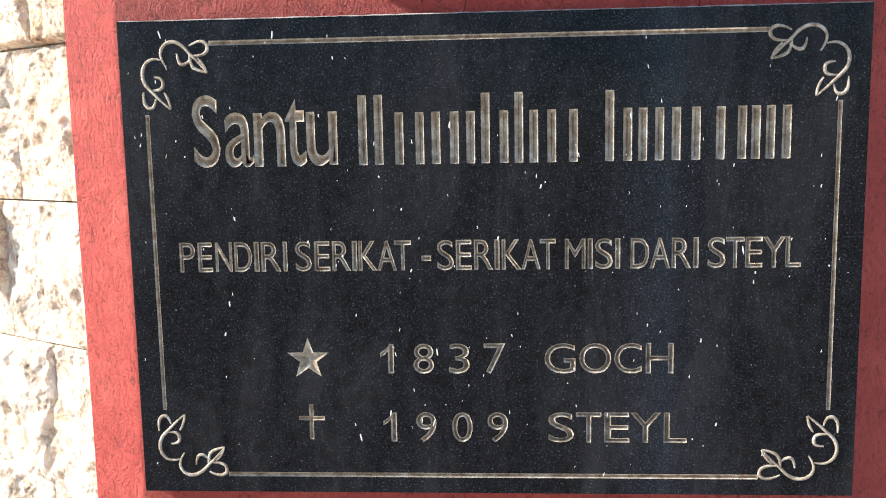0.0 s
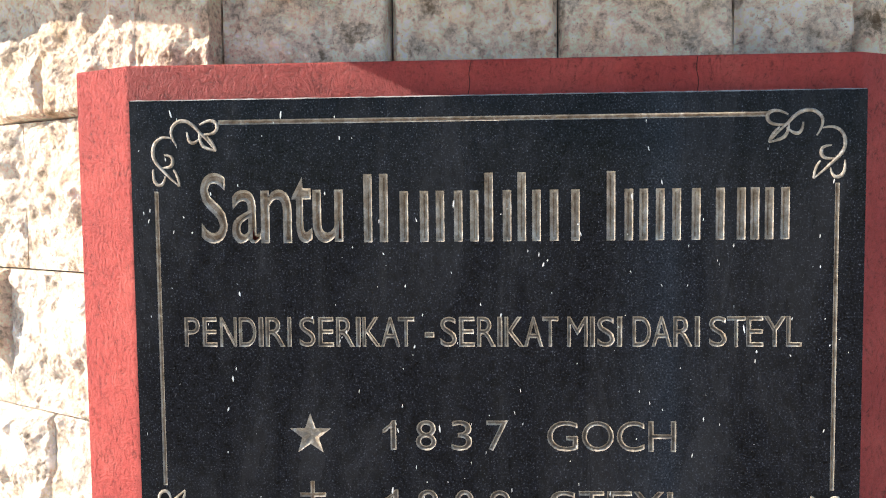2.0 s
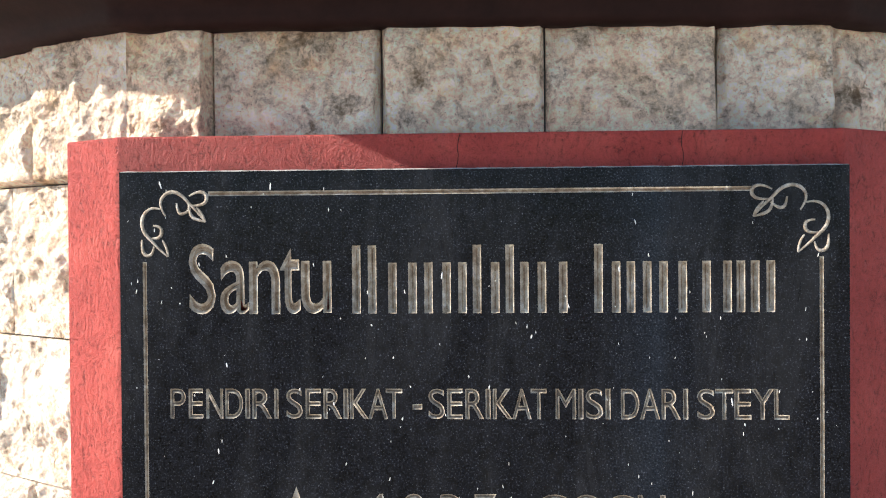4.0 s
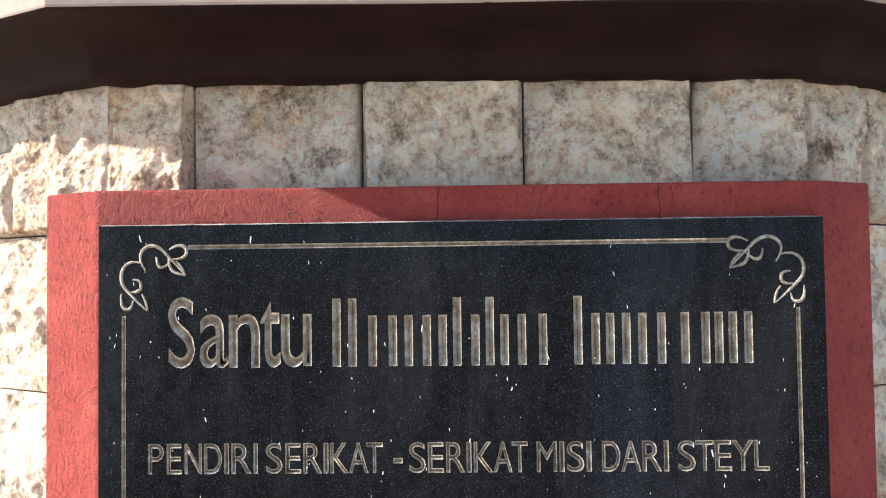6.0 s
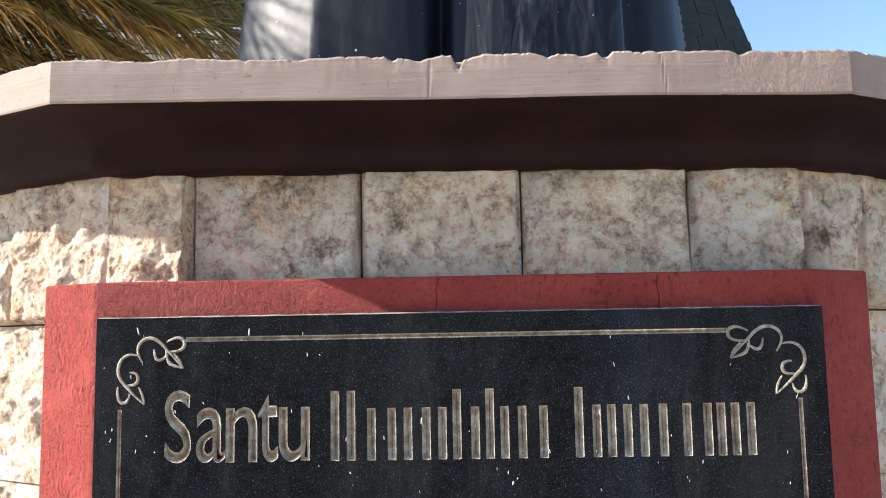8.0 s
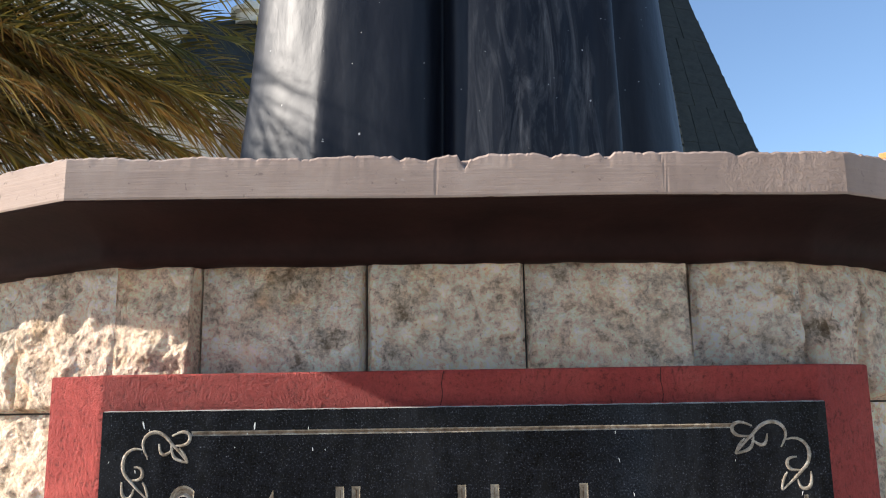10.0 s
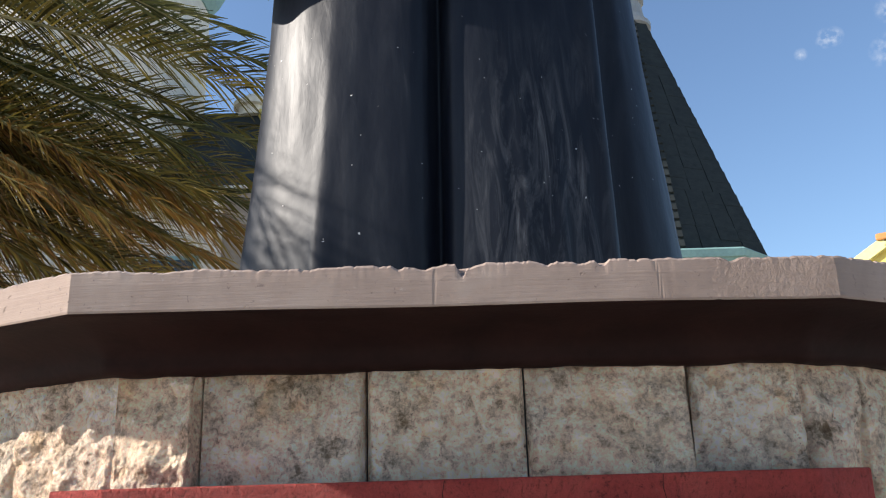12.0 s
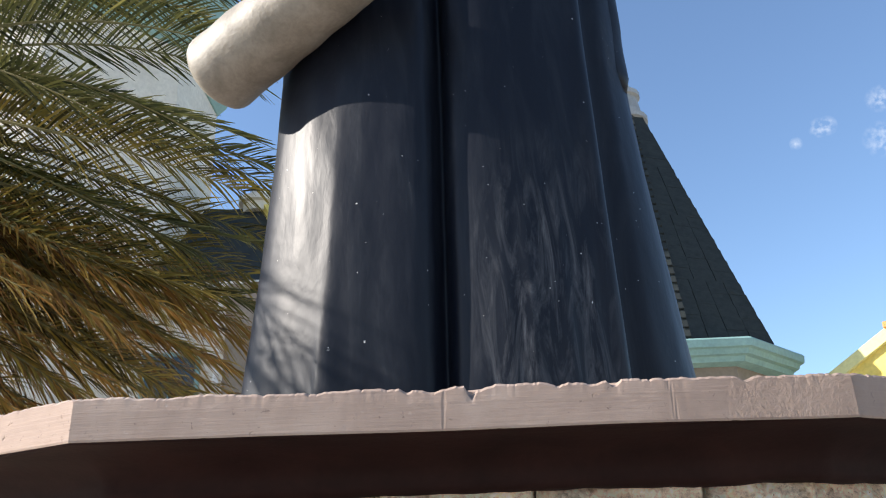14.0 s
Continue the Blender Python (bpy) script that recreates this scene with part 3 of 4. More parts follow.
def carve(name, outlines, depth, label="", floor=None):
    """Sloping walls and a floor below the face, inside the outlines."""
    cu = bpy.data.curves.new(name, "CURVE")
    cu.dimensions, cu.fill_mode = "2D", "BOTH"
    cu.bevel_depth, cu.bevel_resolution, cu.offset = depth, 0, -depth
    for o in outlines:
        sp = cu.splines.new("POLY")
        sp.points.add(len(o) - 1)
        for p, (x, z) in zip(sp.points, o):
            p.co = (x, z, 0, 1)
        sp.use_cyclic_u = True
    tmp = bpy.data.objects.new(name, cu)
    scene.collection.objects.link(tmp)
    dg = bpy.context.evaluated_depsgraph_get()
    me = bpy.data.meshes.new_from_object(tmp.evaluated_get(dg))
    bpy.data.objects.remove(tmp)
    bm = bmesh.new()
    bm.from_mesh(me)
    bmesh.ops.delete(bm, geom=[v for v in bm.verts if v.co.z > 1e-5], context="VERTS")
    for v in bm.verts:
        v.co.z *= 1.25
    bmesh.ops.transform(bm, matrix=Matrix.Translation((0, 0, -1.036)) @ UPRIGHT, verts=bm.verts)
    bpy.data.meshes.remove(me)
    # the floor takes a darker colour than the sloping walls
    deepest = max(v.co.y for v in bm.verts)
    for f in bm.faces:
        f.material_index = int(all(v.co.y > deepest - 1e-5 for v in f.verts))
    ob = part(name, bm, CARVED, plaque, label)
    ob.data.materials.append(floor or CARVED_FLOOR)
    return ob


def slab():
    cu = bpy.data.curves.new("slab", "CURVE")
    cu.dimensions, cu.fill_mode, cu.extrude = "2D", "BOTH", 0.0105
    x0, x1, z0, z1 = PL
    for o in [[(x0, z0), (x1, z0), (x1, z1), (x0, z1)]] + HOLES:
        sp = cu.splines.new("POLY")
        sp.points.add(len(o) - 1)
        for p, (x, z) in zip(sp.points, o):
            p.co = (x, z, 0, 1)
        sp.use_cyclic_u = True
    tmp = bpy.data.objects.new("slab", cu)
    scene.collection.objects.link(tmp)
    dg = bpy.context.evaluated_depsgraph_get()
    me = bpy.data.meshes.new_from_object(tmp.evaluated_get(dg))
    bpy.data.objects.remove(tmp)
    bm = bmesh.new()
    bm.from_mesh(me)
    bpy.data.meshes.remove(me)
    bmesh.ops.transform(bm, matrix=Matrix.Translation((0, 0.0105, -1.036)) @ UPRIGHT, verts=bm.verts)
    bmesh.ops.remove_doubles(bm, verts=bm.verts, dist=1e-6)
    # the islands inside the letters stand free: each is a part
    left, islands = set(bm.verts), []
    while left:
        todo, found = [left.pop()], []
        while todo:
            v = todo.pop()
            found.append(v)
            for e in v.link_edges:
                o = e.other_vert(v)
                if o in left:
                    left.remove(o)
                    todo.append(o)
        islands.append(found)
    islands.sort(key=len)
    for found in islands[:-1]:
        keep = {v: i for i, v in enumerate(found)}
        faces = [[keep[v] for v in f.verts] for f in {f for v in found for f in v.link_faces}]
        link_mesh("letter_counter", [tuple(v.co) for v in found], faces, GRANITE, plaque)
    bmesh.ops.delete(bm, geom=[v for found in islands[:-1] for v in found], context="VERTS")
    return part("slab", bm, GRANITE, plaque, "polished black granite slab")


def figure_one(x0, x1, z0, z1):
    """The figure 1 with its flag."""
    pts = ((0.58, 0), (1, 0), (1, 1), (0.72, 1), (0.46, 0.85), (0, 0.70), (0, 0.55), (0.34, 0.65), (0.58, 0.77))
    o = [(x0 + (x1 - x0) * u, z0 + (z1 - z0) * w) for u, w in pts]
    HOLES.append(o)
    carve("letter", [o], 0.0018, floor=CARVED_DARK)


def rect(x0, x1, z0, z1):
    return [(x0, z0), (x1, z0), (x1, z1), (x0, z1)]


def inscription():
    for body, x0, x1, z1 in (("S", -0.402, -0.367, 1.598), ("a", -0.358, -0.320, 1.574), ("n", -0.317, -0.276, 1.574), ("t", -0.273, -0.247, 1.590), ("u", -0.244, -0.204, 1.573)):
        text_word(body, x0, x1, 1.502, z1, 0.0040, 0.0012)
    # The name itself stands as plain bars, one to a letter.
    tall, low, st = 0.094, 0.070, 0.0115
    stems = ((-0.168, tall), (-0.146, tall), (-0.118, low), (-0.090, low), (-0.068, low), (-0.043, low), (-0.021, low), (-0.001, tall), (0.024, low), (0.044, tall), (0.064, low), (0.088, low), (0.117, low),
             (0.165, tall), (0.189, low), (0.209, low), (0.231, low), (0.253, low), (0.279, low), (0.311, low), (0.339, low), (0.357, low), (0.376, low), (0.397, low))
    for cx, h in stems:
        o = [rect(cx - st / 2, cx + st / 2, 1.501, 1.501 + h)]
        HOLES.extend(o)
        carve("inscription_bar", o, 0.0050)
    # second line, letter by letter: word, then its letters' left and right edges in millimetres
    lines = (("PENDIRI", (-431, -410, -405, -385, -380, -357, -353, -329, -325, -319, -315, -288, -284, -279)),
             ("SERIKAT", (-267, -245, -240, -219, -215, -190, -187, -181, -178, -153, -152, -126, -128, -106)),
             ("SERIKAT", (-69, -47, -43, -22, -18, 7, 10, 16, 20, 46, 47, 72, 72, 93)),
             ("MISI", (106, 133, 137, 143, 147, 170, 174, 180)), ("DARI", (195, 219, 221, 247, 250, 275, 279, 285)), ("STEYL", (298, 321, 322, 346, 348, 370, 371, 400, 401, 421)))
    for body, edges in lines:
        for i, ch in enumerate(body):
            text_word(ch, edges[2 * i] / 1000, edges[2 * i + 1] / 1000, 1.3552, 1.3962, 0.0018, 0.0004)
    text_word("-", -0.091, -0.078, 1.368, 1.375, 0.0016)
    years = (("837GOCH", 1.2085, 1.2505, (-105, -77, -55, -27, -6, 23, 78, 120, 126, 169, 174, 211, 217, 254)),
             ("909STEYL", 1.1090, 1.1515, (-103, -75, -52, -24, -2, 26, 83, 118, 122, 156, 161, 195, 197, 238, 243, 274)))
    for body, z0, z1, edges in years:
        for i, ch in enumerate(body):
            text_word(ch, edges[2 * i] / 1000, edges[2 * i + 1] / 1000, z0, z1, 0.0018, 0.0004)
    figure_one(-0.152, -0.133, 1.2085, 1.2505)
    figure_one(-0.150, -0.131, 1.1090, 1.1515)
    # cross
    cx, w = -0.253, 0.003
    o = [[(cx - w, 1.112), (cx + w, 1.112), (cx + w, 1.140), (cx + 0.019, 1.140), (cx + 0.019, 1.146), (cx + w, 1.146), (cx + w, 1.163), (cx - w, 1.163), (cx - w, 1.146), (cx - 0.018, 1.146), (cx - 0.018, 1.140), (cx - w, 1.140)]]
    HOLES.extend(o)
    carve("carved_cross", o, 0.0014)
    # star, cut in ten planes
    cx, cz = -0.2545, 1.229
    ring = [(cx + r * math.sin(math.pi * i / 5), cz + r * math.cos(math.pi * i / 5)) for i in range(10) for r in ((0.031 if i % 2 == 0 else 0.0125),)]
    HOLES.append(ring)
    bm = bmesh.new()
    vs = [bm.verts.new((x, 0, z - 1.036)) for x, z in ring]
    mid = bm.verts.new((cx, 0.006, cz - 1.036))
    for i in range(10):
        bm.faces.new((vs[i], vs[(i + 1) % 10], mid))
    part("carved_star", bm, CARVED, plaque, "five-pointed star cut in planes")
    # border lines
    for o in (rect(-0.375, 0.373, 1.6655, 1.672), rect(-0.377, 0.373, 1.0560, 1.0625), rect(-0.4685, -0.4630, 1.155, 1.574), rect(0.4620, 0.4675, 1.156, 1.576)):
        HOLES.append(o)
        carve("border_line", [o], 0.0017)


inscription()
slab()


def ornaments():
    # one corner, in millimetres from its outer edges
    strokes = [
        ((35, 36), (28, 25), (28, 12), (37, 3), (49, 2), (61, 9), (70, 20), (79, 28), (92, 44)),
        ((69, 8), (81, 1), (94, 5), (94, 16), (84, 22), (72, 21)),
        ((51, 18), (52, 31), (62, 34), (71, 25)),
        ((68, 20), (69, 33), (78, 41), (92, 44)),
        ((92, 44), (88, 32), (79, 24)),
        ((28, 26), (17, 23), (5, 30), (0, 43), (3, 58), (15, 70), (24, 80), (38, 92)),
        ((17, 49), (28, 49), (30, 61), (23, 67), (14, 66)),
        ((1, 68), (0, 81), (6, 91), (16, 89), (18, 78)),
        ((38, 92), (37, 78), (30, 69)),
    ]
    for x0, z0, sx, sz in ((-0.470, 1.674, 0.00099, -0.00101), (0.475, 1.676, -0.00110, -0.00102), (-0.477, 1.055, 0.00104, 0.00101), (0.480, 1.054, -0.00112, 0.00102)):
        cu = bpy.data.curves.new("corner_ornament", "CURVE")
        cu.dimensions, cu.bevel_depth, cu.bevel_resolution = "3D", 0.0024, 1
        for st in strokes:
            sp = cu.splines.new("NURBS")
            sp.points.add(len(st) - 1)
            for i, (p, (px, py)) in enumerate(zip(sp.points, st)):
                p.co = (x0 + px * sx, z0 + py * sz, 0, 1)
                p.radius = 0.45 + 0.62 * math.sin(math.pi * i / (len(st) - 1))
            sp.use_endpoint_u, sp.order_u, sp.resolution_u = True, 3, 5
        tmp = bpy.data.objects.new("corner_ornament", cu)
        scene.collection.objects.link(tmp)
        dg = bpy.context.evaluated_depsgraph_get()
        me = bpy.data.meshes.new_from_object(tmp.evaluated_get(dg))
        bpy.data.objects.remove(tmp)
        bm = bmesh.new()
        bm.from_mesh(me)
        bpy.data.meshes.remove(me)
        for v in bm.verts:
            v.co.z *= 0.55
        bmesh.ops.transform(bm, matrix=Matrix.Translation((0, 0, -1.036)) @ UPRIGHT, verts=bm.verts)
        part("corner_ornament", bm, CARVED, plaque, "carved leaf scroll", smooth=True)


ornaments()


def specks():
    rng = random.Random(5)
    verts, faces = [], []
    for _ in range(150):
        x, z = rng.uniform(-0.49, 0.49), rng.uniform(1.045, 1.69)
        w = rng.choice((0.0004, 0.0005, 0.0006, 0.0007, 0.0011))
        h = w * rng.uniform(1.0, 5.5)
        lean = rng.uniform(-0.3, 0.3)
        b = len(verts)
        k = 7
        verts.append((x, -0.0006, z - 1.036))
        for i in range(k):
            a = 2 * math.pi * i / k
            dz = h * math.sin(a)
            verts.append((x + w * math.cos(a) + lean * dz, -0.0002, z + dz - 1.036))
        for i in range(k):
            faces.append((b, b + 1 + i, b + 1 + (i + 1) % k))
    ob = link_mesh("paint_specks", verts, faces, SPECK, plaque, "scattered white paint specks")
    ob["kind"] = "stuff"


specks()


# ---- statue ----
# Half sections of the robe, from the left side round the front to the right: at the hem and at hip height.
HEM = ((-0.700, 0.08), (-0.695, -0.09), (-0.668, -0.185), (-0.555, -0.275), (-0.445, -0.352), (-0.405, -0.378), (-0.28, -0.380), (-0.150, -0.385), (-0.105, -0.370), (-0.070, -0.315), (-0.030, -0.375), (0.08, -0.395), (0.23, -0.378), (0.345, -0.340), (0.418, -0.322), (0.438, -0.205), (0.545, -0.175), (0.660, -0.075), (0.712, 0.08))
HIP = ((-0.585, 0.05), (-0.578, -0.09), (-0.548, -0.200), (-0.465, -0.295), (-0.380, -0.348), (-0.310, -0.378), (-0.22, -0.402), (-0.120, -0.412), (-0.084, -0.385), (-0.052, -0.315), (-0.014, -0.375), (0.08, -0.395), (0.21, -0.380), (0.320, -0.345), (0.388, -0.322), (0.408, -0.205), (0.49, -0.165), (0.562, -0.070), (0.585, 0.06))
BACK = ((0.53, 0.24), (0.36, 0.37), (0.12, 0.42), (-0.14, 0.42), (-0.38, 0.36), (-0.54, 0.22))


def robe_ring(t, fine=11):
    """The robe's outline at t, 0 at the hem to 1 at the shoulders: a smooth closed curve with its folds."""
    f = min(1.0, t / 0.46)
    f = 1 - (1 - f) ** 1.35
    knots = [Vector(a).lerp(Vector(b), f) for a, b in zip(HEM, HIP)] + [Vector(p) * (1.08 - 0.10 * f) for p in BACK]
    n = len(knots)
    sx = sy = 1.0
    if t > 0.82:
        s = (t - 0.82) / 0.18
        sx, sy = 1 - 0.62 * s ** 2.2, 1 - 0.55 * s ** 2.2
    low = max(0.0, 1 - t / 0.26)
    out = []
    for k in range(n):
        a, b, c, d = knots[k - 1], knots[k], knots[(k + 1) % n], knots[(k + 2) % n]
        for i in range(fine):
            g = i / fine
            p = 0.5 * (2 * b + (c - a) * g + (2 * a - 5 * b + 4 * c - d) * g * g + (3 * b - a - 3 * c + d) * g ** 3)
            r = 1.0
            for x, wide, amp in ((0.17, 0.018, 0.020), (0.255, 0.014, 0.030), (0.335, 0.016, 0.026), (0.10, 0.02, 0.010), (-0.33, 0.03, -0.012)):
                if p.y < 0:
                    r += amp * low ** 0.7 * math.exp(-((p.x - x + 0.03 * t) / wide) ** 2)
            # the hem of the left lobe kicks out over the cap
            if p.x < -0.3:
                r += 0.03 * max(0.0, 1 - t / 0.035) * (p.y < 0.1)
            q = Vector((p.x * 2, p.y * 2, t * 1.8))
            r += 0.010 * noise.noise(q * 2.1) + 0.0045 * noise.noise(q * 7) + 0.0016 * noise.noise(q * 19)
            out.append((p.x * r * sx, p.y * r * sy))
    return out


def statue():
    base, tall = 2.034, 2.95
    cx, cy = 0.030, 1.25
    verts, faces, slots = [], [], []

    def add(rings, slot, close=True):
        first = len(verts)
        n = len(rings[0])
        for r in rings:
            verts.extend(r)
        for j in range(len(rings) - 1):
            for i in range(n):
                a, b = first + j * n + i, first + j * n + (i + 1) % n
                faces.append((a, b, b + n, a + n))
                slots.append(slot)
        if close:
            faces.append([first + i for i in range(n)][::-1])
            faces.append([first + (len(rings) - 1) * n + i for i in range(n)])
            slots.extend((slot, slot))

    rings = []
    for j in range(131):
        t = (j / 130) ** 1.25
        rings.append([(cx + x, cy + y, base + tall * t) for x, y in robe_ring(t)])
    add(rings, 0)

    def tube(p0, p1, r0, r1, slot, steps=14, n=28, wave=0.0, bow=(0, 0, 0)):
        p0, p1, bow = Vector(p0), Vector(p1), Vector(bow)
        ax = (p1 - p0).normalized()
        u = ax.cross(Vector((0, 1, 0.3))).normalized()
        w = ax.cross(u)
        out = []
        for j in range(steps + 1):
            f = j / steps
            c = p0.lerp(p1, f) + bow * math.sin(math.pi * f)
            r = r0 + (r1 - r0) * f
            endr = min(1.0, 0.84 + 0.16 * math.sqrt(min(1.0, 28 * min(f, 1 - f))))
            out.append([tuple(c + (u * math.cos(2 * math.pi * i / n) + w * math.sin(2 * math.pi * i / n)) * r * endr * (1 + wave * noise.noise((f * 9, math.cos(2 * math.pi * i / n), math.sin(2 * math.pi * i / n))))) for i in range(n)])
        add(out, slot)

    # rolled scroll held across the front, sleeves, and a plain head
    tube((-0.739, 1.02, 3.325), (-0.087, 0.60, 3.534), 0.129, 0.108, 1, 70, 48, 0.04)
    tube((-0.50, 1.20, 4.40), (-0.52, 1.00, 3.72), 0.16, 0.18, 0, 14, 28, 0.06, (-0.10, 0, 0))
    tube((0.54, 1.20, 4.40), (0.40, 0.90, 3.98), 0.16, 0.19, 0, 14, 28, 0.06, (0.10, 0, 0))
    # sleeve end that hangs down the side
    tube((0.50, 1.22, 4.2), (0.535, 1.20, 3.30), 0.10, 0.075, 0, 18, 28, 0.10)
    tube((cx, cy, 4.93), (cx, cy, 5.16), 0.11, 0.10, 2, 6, 24)
    head = []
    for j in range(17):
        f = math.pi * (0.02 + 0.96 * j / 16)
        head.append([(cx + 0.15 * math.sin(f) * math.cos(q), cy + 0.18 * math.sin(f) * math.sin(q), 5.33 - 0.23 * math.cos(f)) for q in [2 * math.pi * i / 24 for i in range(24)]])
    add(head, 2)
    ob = link_mesh("statue", verts, faces, [ROBE, PAPER, SKINSTONE], None, "", True, slots)
    tagged(ob, "tall statue in a glossy black robe holding a cream scroll", "statue")


statue()


# ---- palm ----
def frond_mesh(points, rng, leaf_len, droop):
    """A feather frond along a curve of points: a tapered stalk with two rows of narrow leaflets."""
    pts = [Vector(p) for p in points]
    n = 44

    def at(f):
        a, b, c = pts
        return a * (1 - f) ** 2 + b * 2 * f * (1 - f) + c * f * f

    verts, faces, slots = [], [], []
    length = sum((at((i + 1) / n) - at(i / n)).length for i in range(n))
    for i in range(n + 1):
        f = i / n
        p, d = at(f), (at(min(1, f + 0.01)) - at(max(0, f - 0.01))).normalized()
        side = d.cross(Vector((0, 0, 1))).normalized()
        up = side.cross(d)
        r = 0.016 * (1 - f) + 0.0025
        for q in (0, 1, 2, 3):
            ang = math.pi / 2 * q
            verts.append(tuple(p + (side * math.cos(ang) + up * math.sin(ang)) * r))
        if i:
            b = (i - 1) * 4
            for q in range(4):
                faces.append((b + q, b + (q + 1) % 4, b + 4 + (q + 1) % 4, b + 4 + q))
                slots.append(1)
    count = int(length * 0.86 / 0.033)
    roll = rng.uniform(-0.5, 1.1)
    for s in (-1, 1):
        for i in range(count):
            f = 0.12 + 0.88 * i / count + rng.uniform(-0.004, 0.004)
            f = min(f, 1.0)
            p, d = at(f), (at(min(1, f + 0.01)) - at(max(0, f - 0.01))).normalized()
            side = d.cross(Vector((0, 0, 1))).normalized()
            up = side.cross(d)
            side2 = side * math.cos(roll) + up * math.sin(roll)
            spread = 0.95 - 0.45 * f
            way = (side2 * s * spread + d * (0.50 + 0.6 * f) + up * (0.14 + rng.uniform(-0.18, 0.18))).normalized()
            L = leaf_len * (0.55 + 0.75 * math.sin(math.pi * min(1, 0.12 + 0.82 * f))) * rng.uniform(0.8, 1.1)
            w = rng.uniform(0.0055, 0.0092)
            b = len(verts)
            cross = way.cross(Vector((rng.uniform(-0.4, 0.4), rng.uniform(-0.4, 0.4), 1))).normalized()
            fall = droop * rng.uniform(0.6, 1.3)
            for g, wf in ((0.0, 0.55), (0.35, 1.0), (0.7, 0.75), (1.0, 0.06)):
                c = p + way * L * g + Vector((0, 0, -fall * L * g * g))
                verts.append(tuple(c - cross * w * wf))
                verts.append(tuple(c + cross * w * wf + Vector((0, 0, 0.003))))
            for q in range(3):
                o = b + 2 * q
                faces.append((o, o + 1, o + 3, o + 2))
                slots.append(0)
    return verts, faces, slots


def palm():
    rng = random.Random(21)
    cx, cy, cz = -4.05, 3.35, 5.05
    tree = thing("date_palm", cx, cy, 0, "date palm with green and dry drooping fronds beside the pedestal", "palm tree")
    rings = []
    for j in range(40):
        f = j / 39
        r = (0.24 - 0.05 * f) * (1 + 0.10 * (j % 2)) * (1.25 if j == 0 else 1)
        rings.append([(0.05 * math.sin(3 * f) + r * math.cos(2 * math.pi * i / 18), r * math.sin(2 * math.pi * i / 18), f * cz) for i in range(18)])
    part("trunk", ring_bm(rings), BARK, tree, "rough ringed trunk")
    top = Vector((0, 0, cz))
    # tips of the fronds that reach towards the pedestal: x, y, height, rise of the arch, kind
    reach = [(-1.08, 2.75, 4.42, 0.75, 0), (-1.20, 2.9, 4.02, 0.55, 0), (-1.16, 2.7, 3.60, 0.55, 1), (-1.35, 2.95, 3.12, 0.50, 1), (-1.30, 2.6, 2.86, 0.65, 2),
             (-1.70, 2.7, 2.62, 0.55, 2), (-2.05, 2.8, 2.50, 0.45, 2), (-1.55, 3.0, 4.95, 0.80, 0), (-1.75, 2.6, 5.55, 0.75, 0), (-1.62, 3.3, 3.75, 0.65, 1),
             (-1.85, 2.9, 3.25, 0.75, 0), (-2.30, 2.5, 2.75, 0.60, 2), (-2.00, 3.4, 4.45, 0.7, 0), (-2.2, 2.4, 5.9, 0.6, 1), (-1.45, 3.2, 2.55, 0.8, 1), (-2.5, 2.3, 3.3, 0.8, 2),
             (-2.35, 3.1, 2.35, 0.7, 2), (-2.75, 2.4, 2.6, 0.6, 1), (-1.95, 2.5, 4.0, 0.9, 0), (-2.6, 2.2, 4.6, 0.8, 0), (-1.5, 2.8, 3.35, 0.9, 0),
             (-1.22, 3.1, 3.30, 0.5, 1), (-1.18, 2.9, 2.95, 0.6, 2), (-1.15, 3.4, 3.62, 0.5, 1), (-1.28, 2.7, 3.05, 0.4, 1), (-1.25, 2.8, 2.75, 0.3, 2), (-1.32, 3.0, 2.60, 0.4, 1), (-1.20, 3.0, 3.45, 0.3, 0), (-1.40, 2.5, 3.85, 0.7, 0), (-1.30, 3.3, 4.65, 0.75, 0), (-1.10, 3.2, 3.85, 0.8, 1), (-1.55, 2.3, 2.75, 0.8, 2),
             (-1.9, 2.2, 2.9, 0.7, 2), (-1.75, 3.4, 5.2, 0.8, 1),
             (-1.18, 3.5, 3.20, 0.6, 0), (-1.25, 3.0, 2.75, 0.9, 1), (-1.05, 3.6, 4.15, 0.6, 0), 
             (-1.45, 3.5, 2.60, 1.0, 2), (-2.2, 3.3, 2.45, 0.9, 2), (-1.95, 3.6, 2.70, 0.8, 1), (-2.5, 3.0, 2.55, 0.5, 2), (-1.70, 3.6, 3.00, 1.0, 1), (-1.35, 3.4, 5.35, 0.5, 0)]
    reach += [(rng.uniform(-2.4, -1.3), rng.uniform(3.3, 4.2), rng.uniform(2.4, 3.5), rng.uniform(0.3, 0.8), rng.choice((1, 2, 2))) for _ in range(18)]
    reach += [(rng.uniform(-2.6, -1.75), rng.uniform(2.6, 3.4), rng.uniform(2.2, 2.8), rng.uniform(0.3, 0.7), rng.choice((1, 2, 2))) for _ in range(12)]
    kinds = (GREEN, OLIVE, DRY)
    for x, y, z, rise, kind in reach:
        x, z = 0.97 * x + 0.045, 1.036 * z + 0.04
        tip = Vector((x - cx, y - cy, z))
        root = top + Vector((0, 0, -0.45 if z < 3.5 else -0.15 if z < 4.3 else 0.05))
        mid = tip + Vector((-1.25 + rng.uniform(-0.2, 0.2), rng.uniform(-0.1, 0.25), 0.62 * rise + 0.30))
        v, f, s = frond_mesh((root, mid, tip), rng, 0.29, (0.10, 0.22, 0.45)[kind])
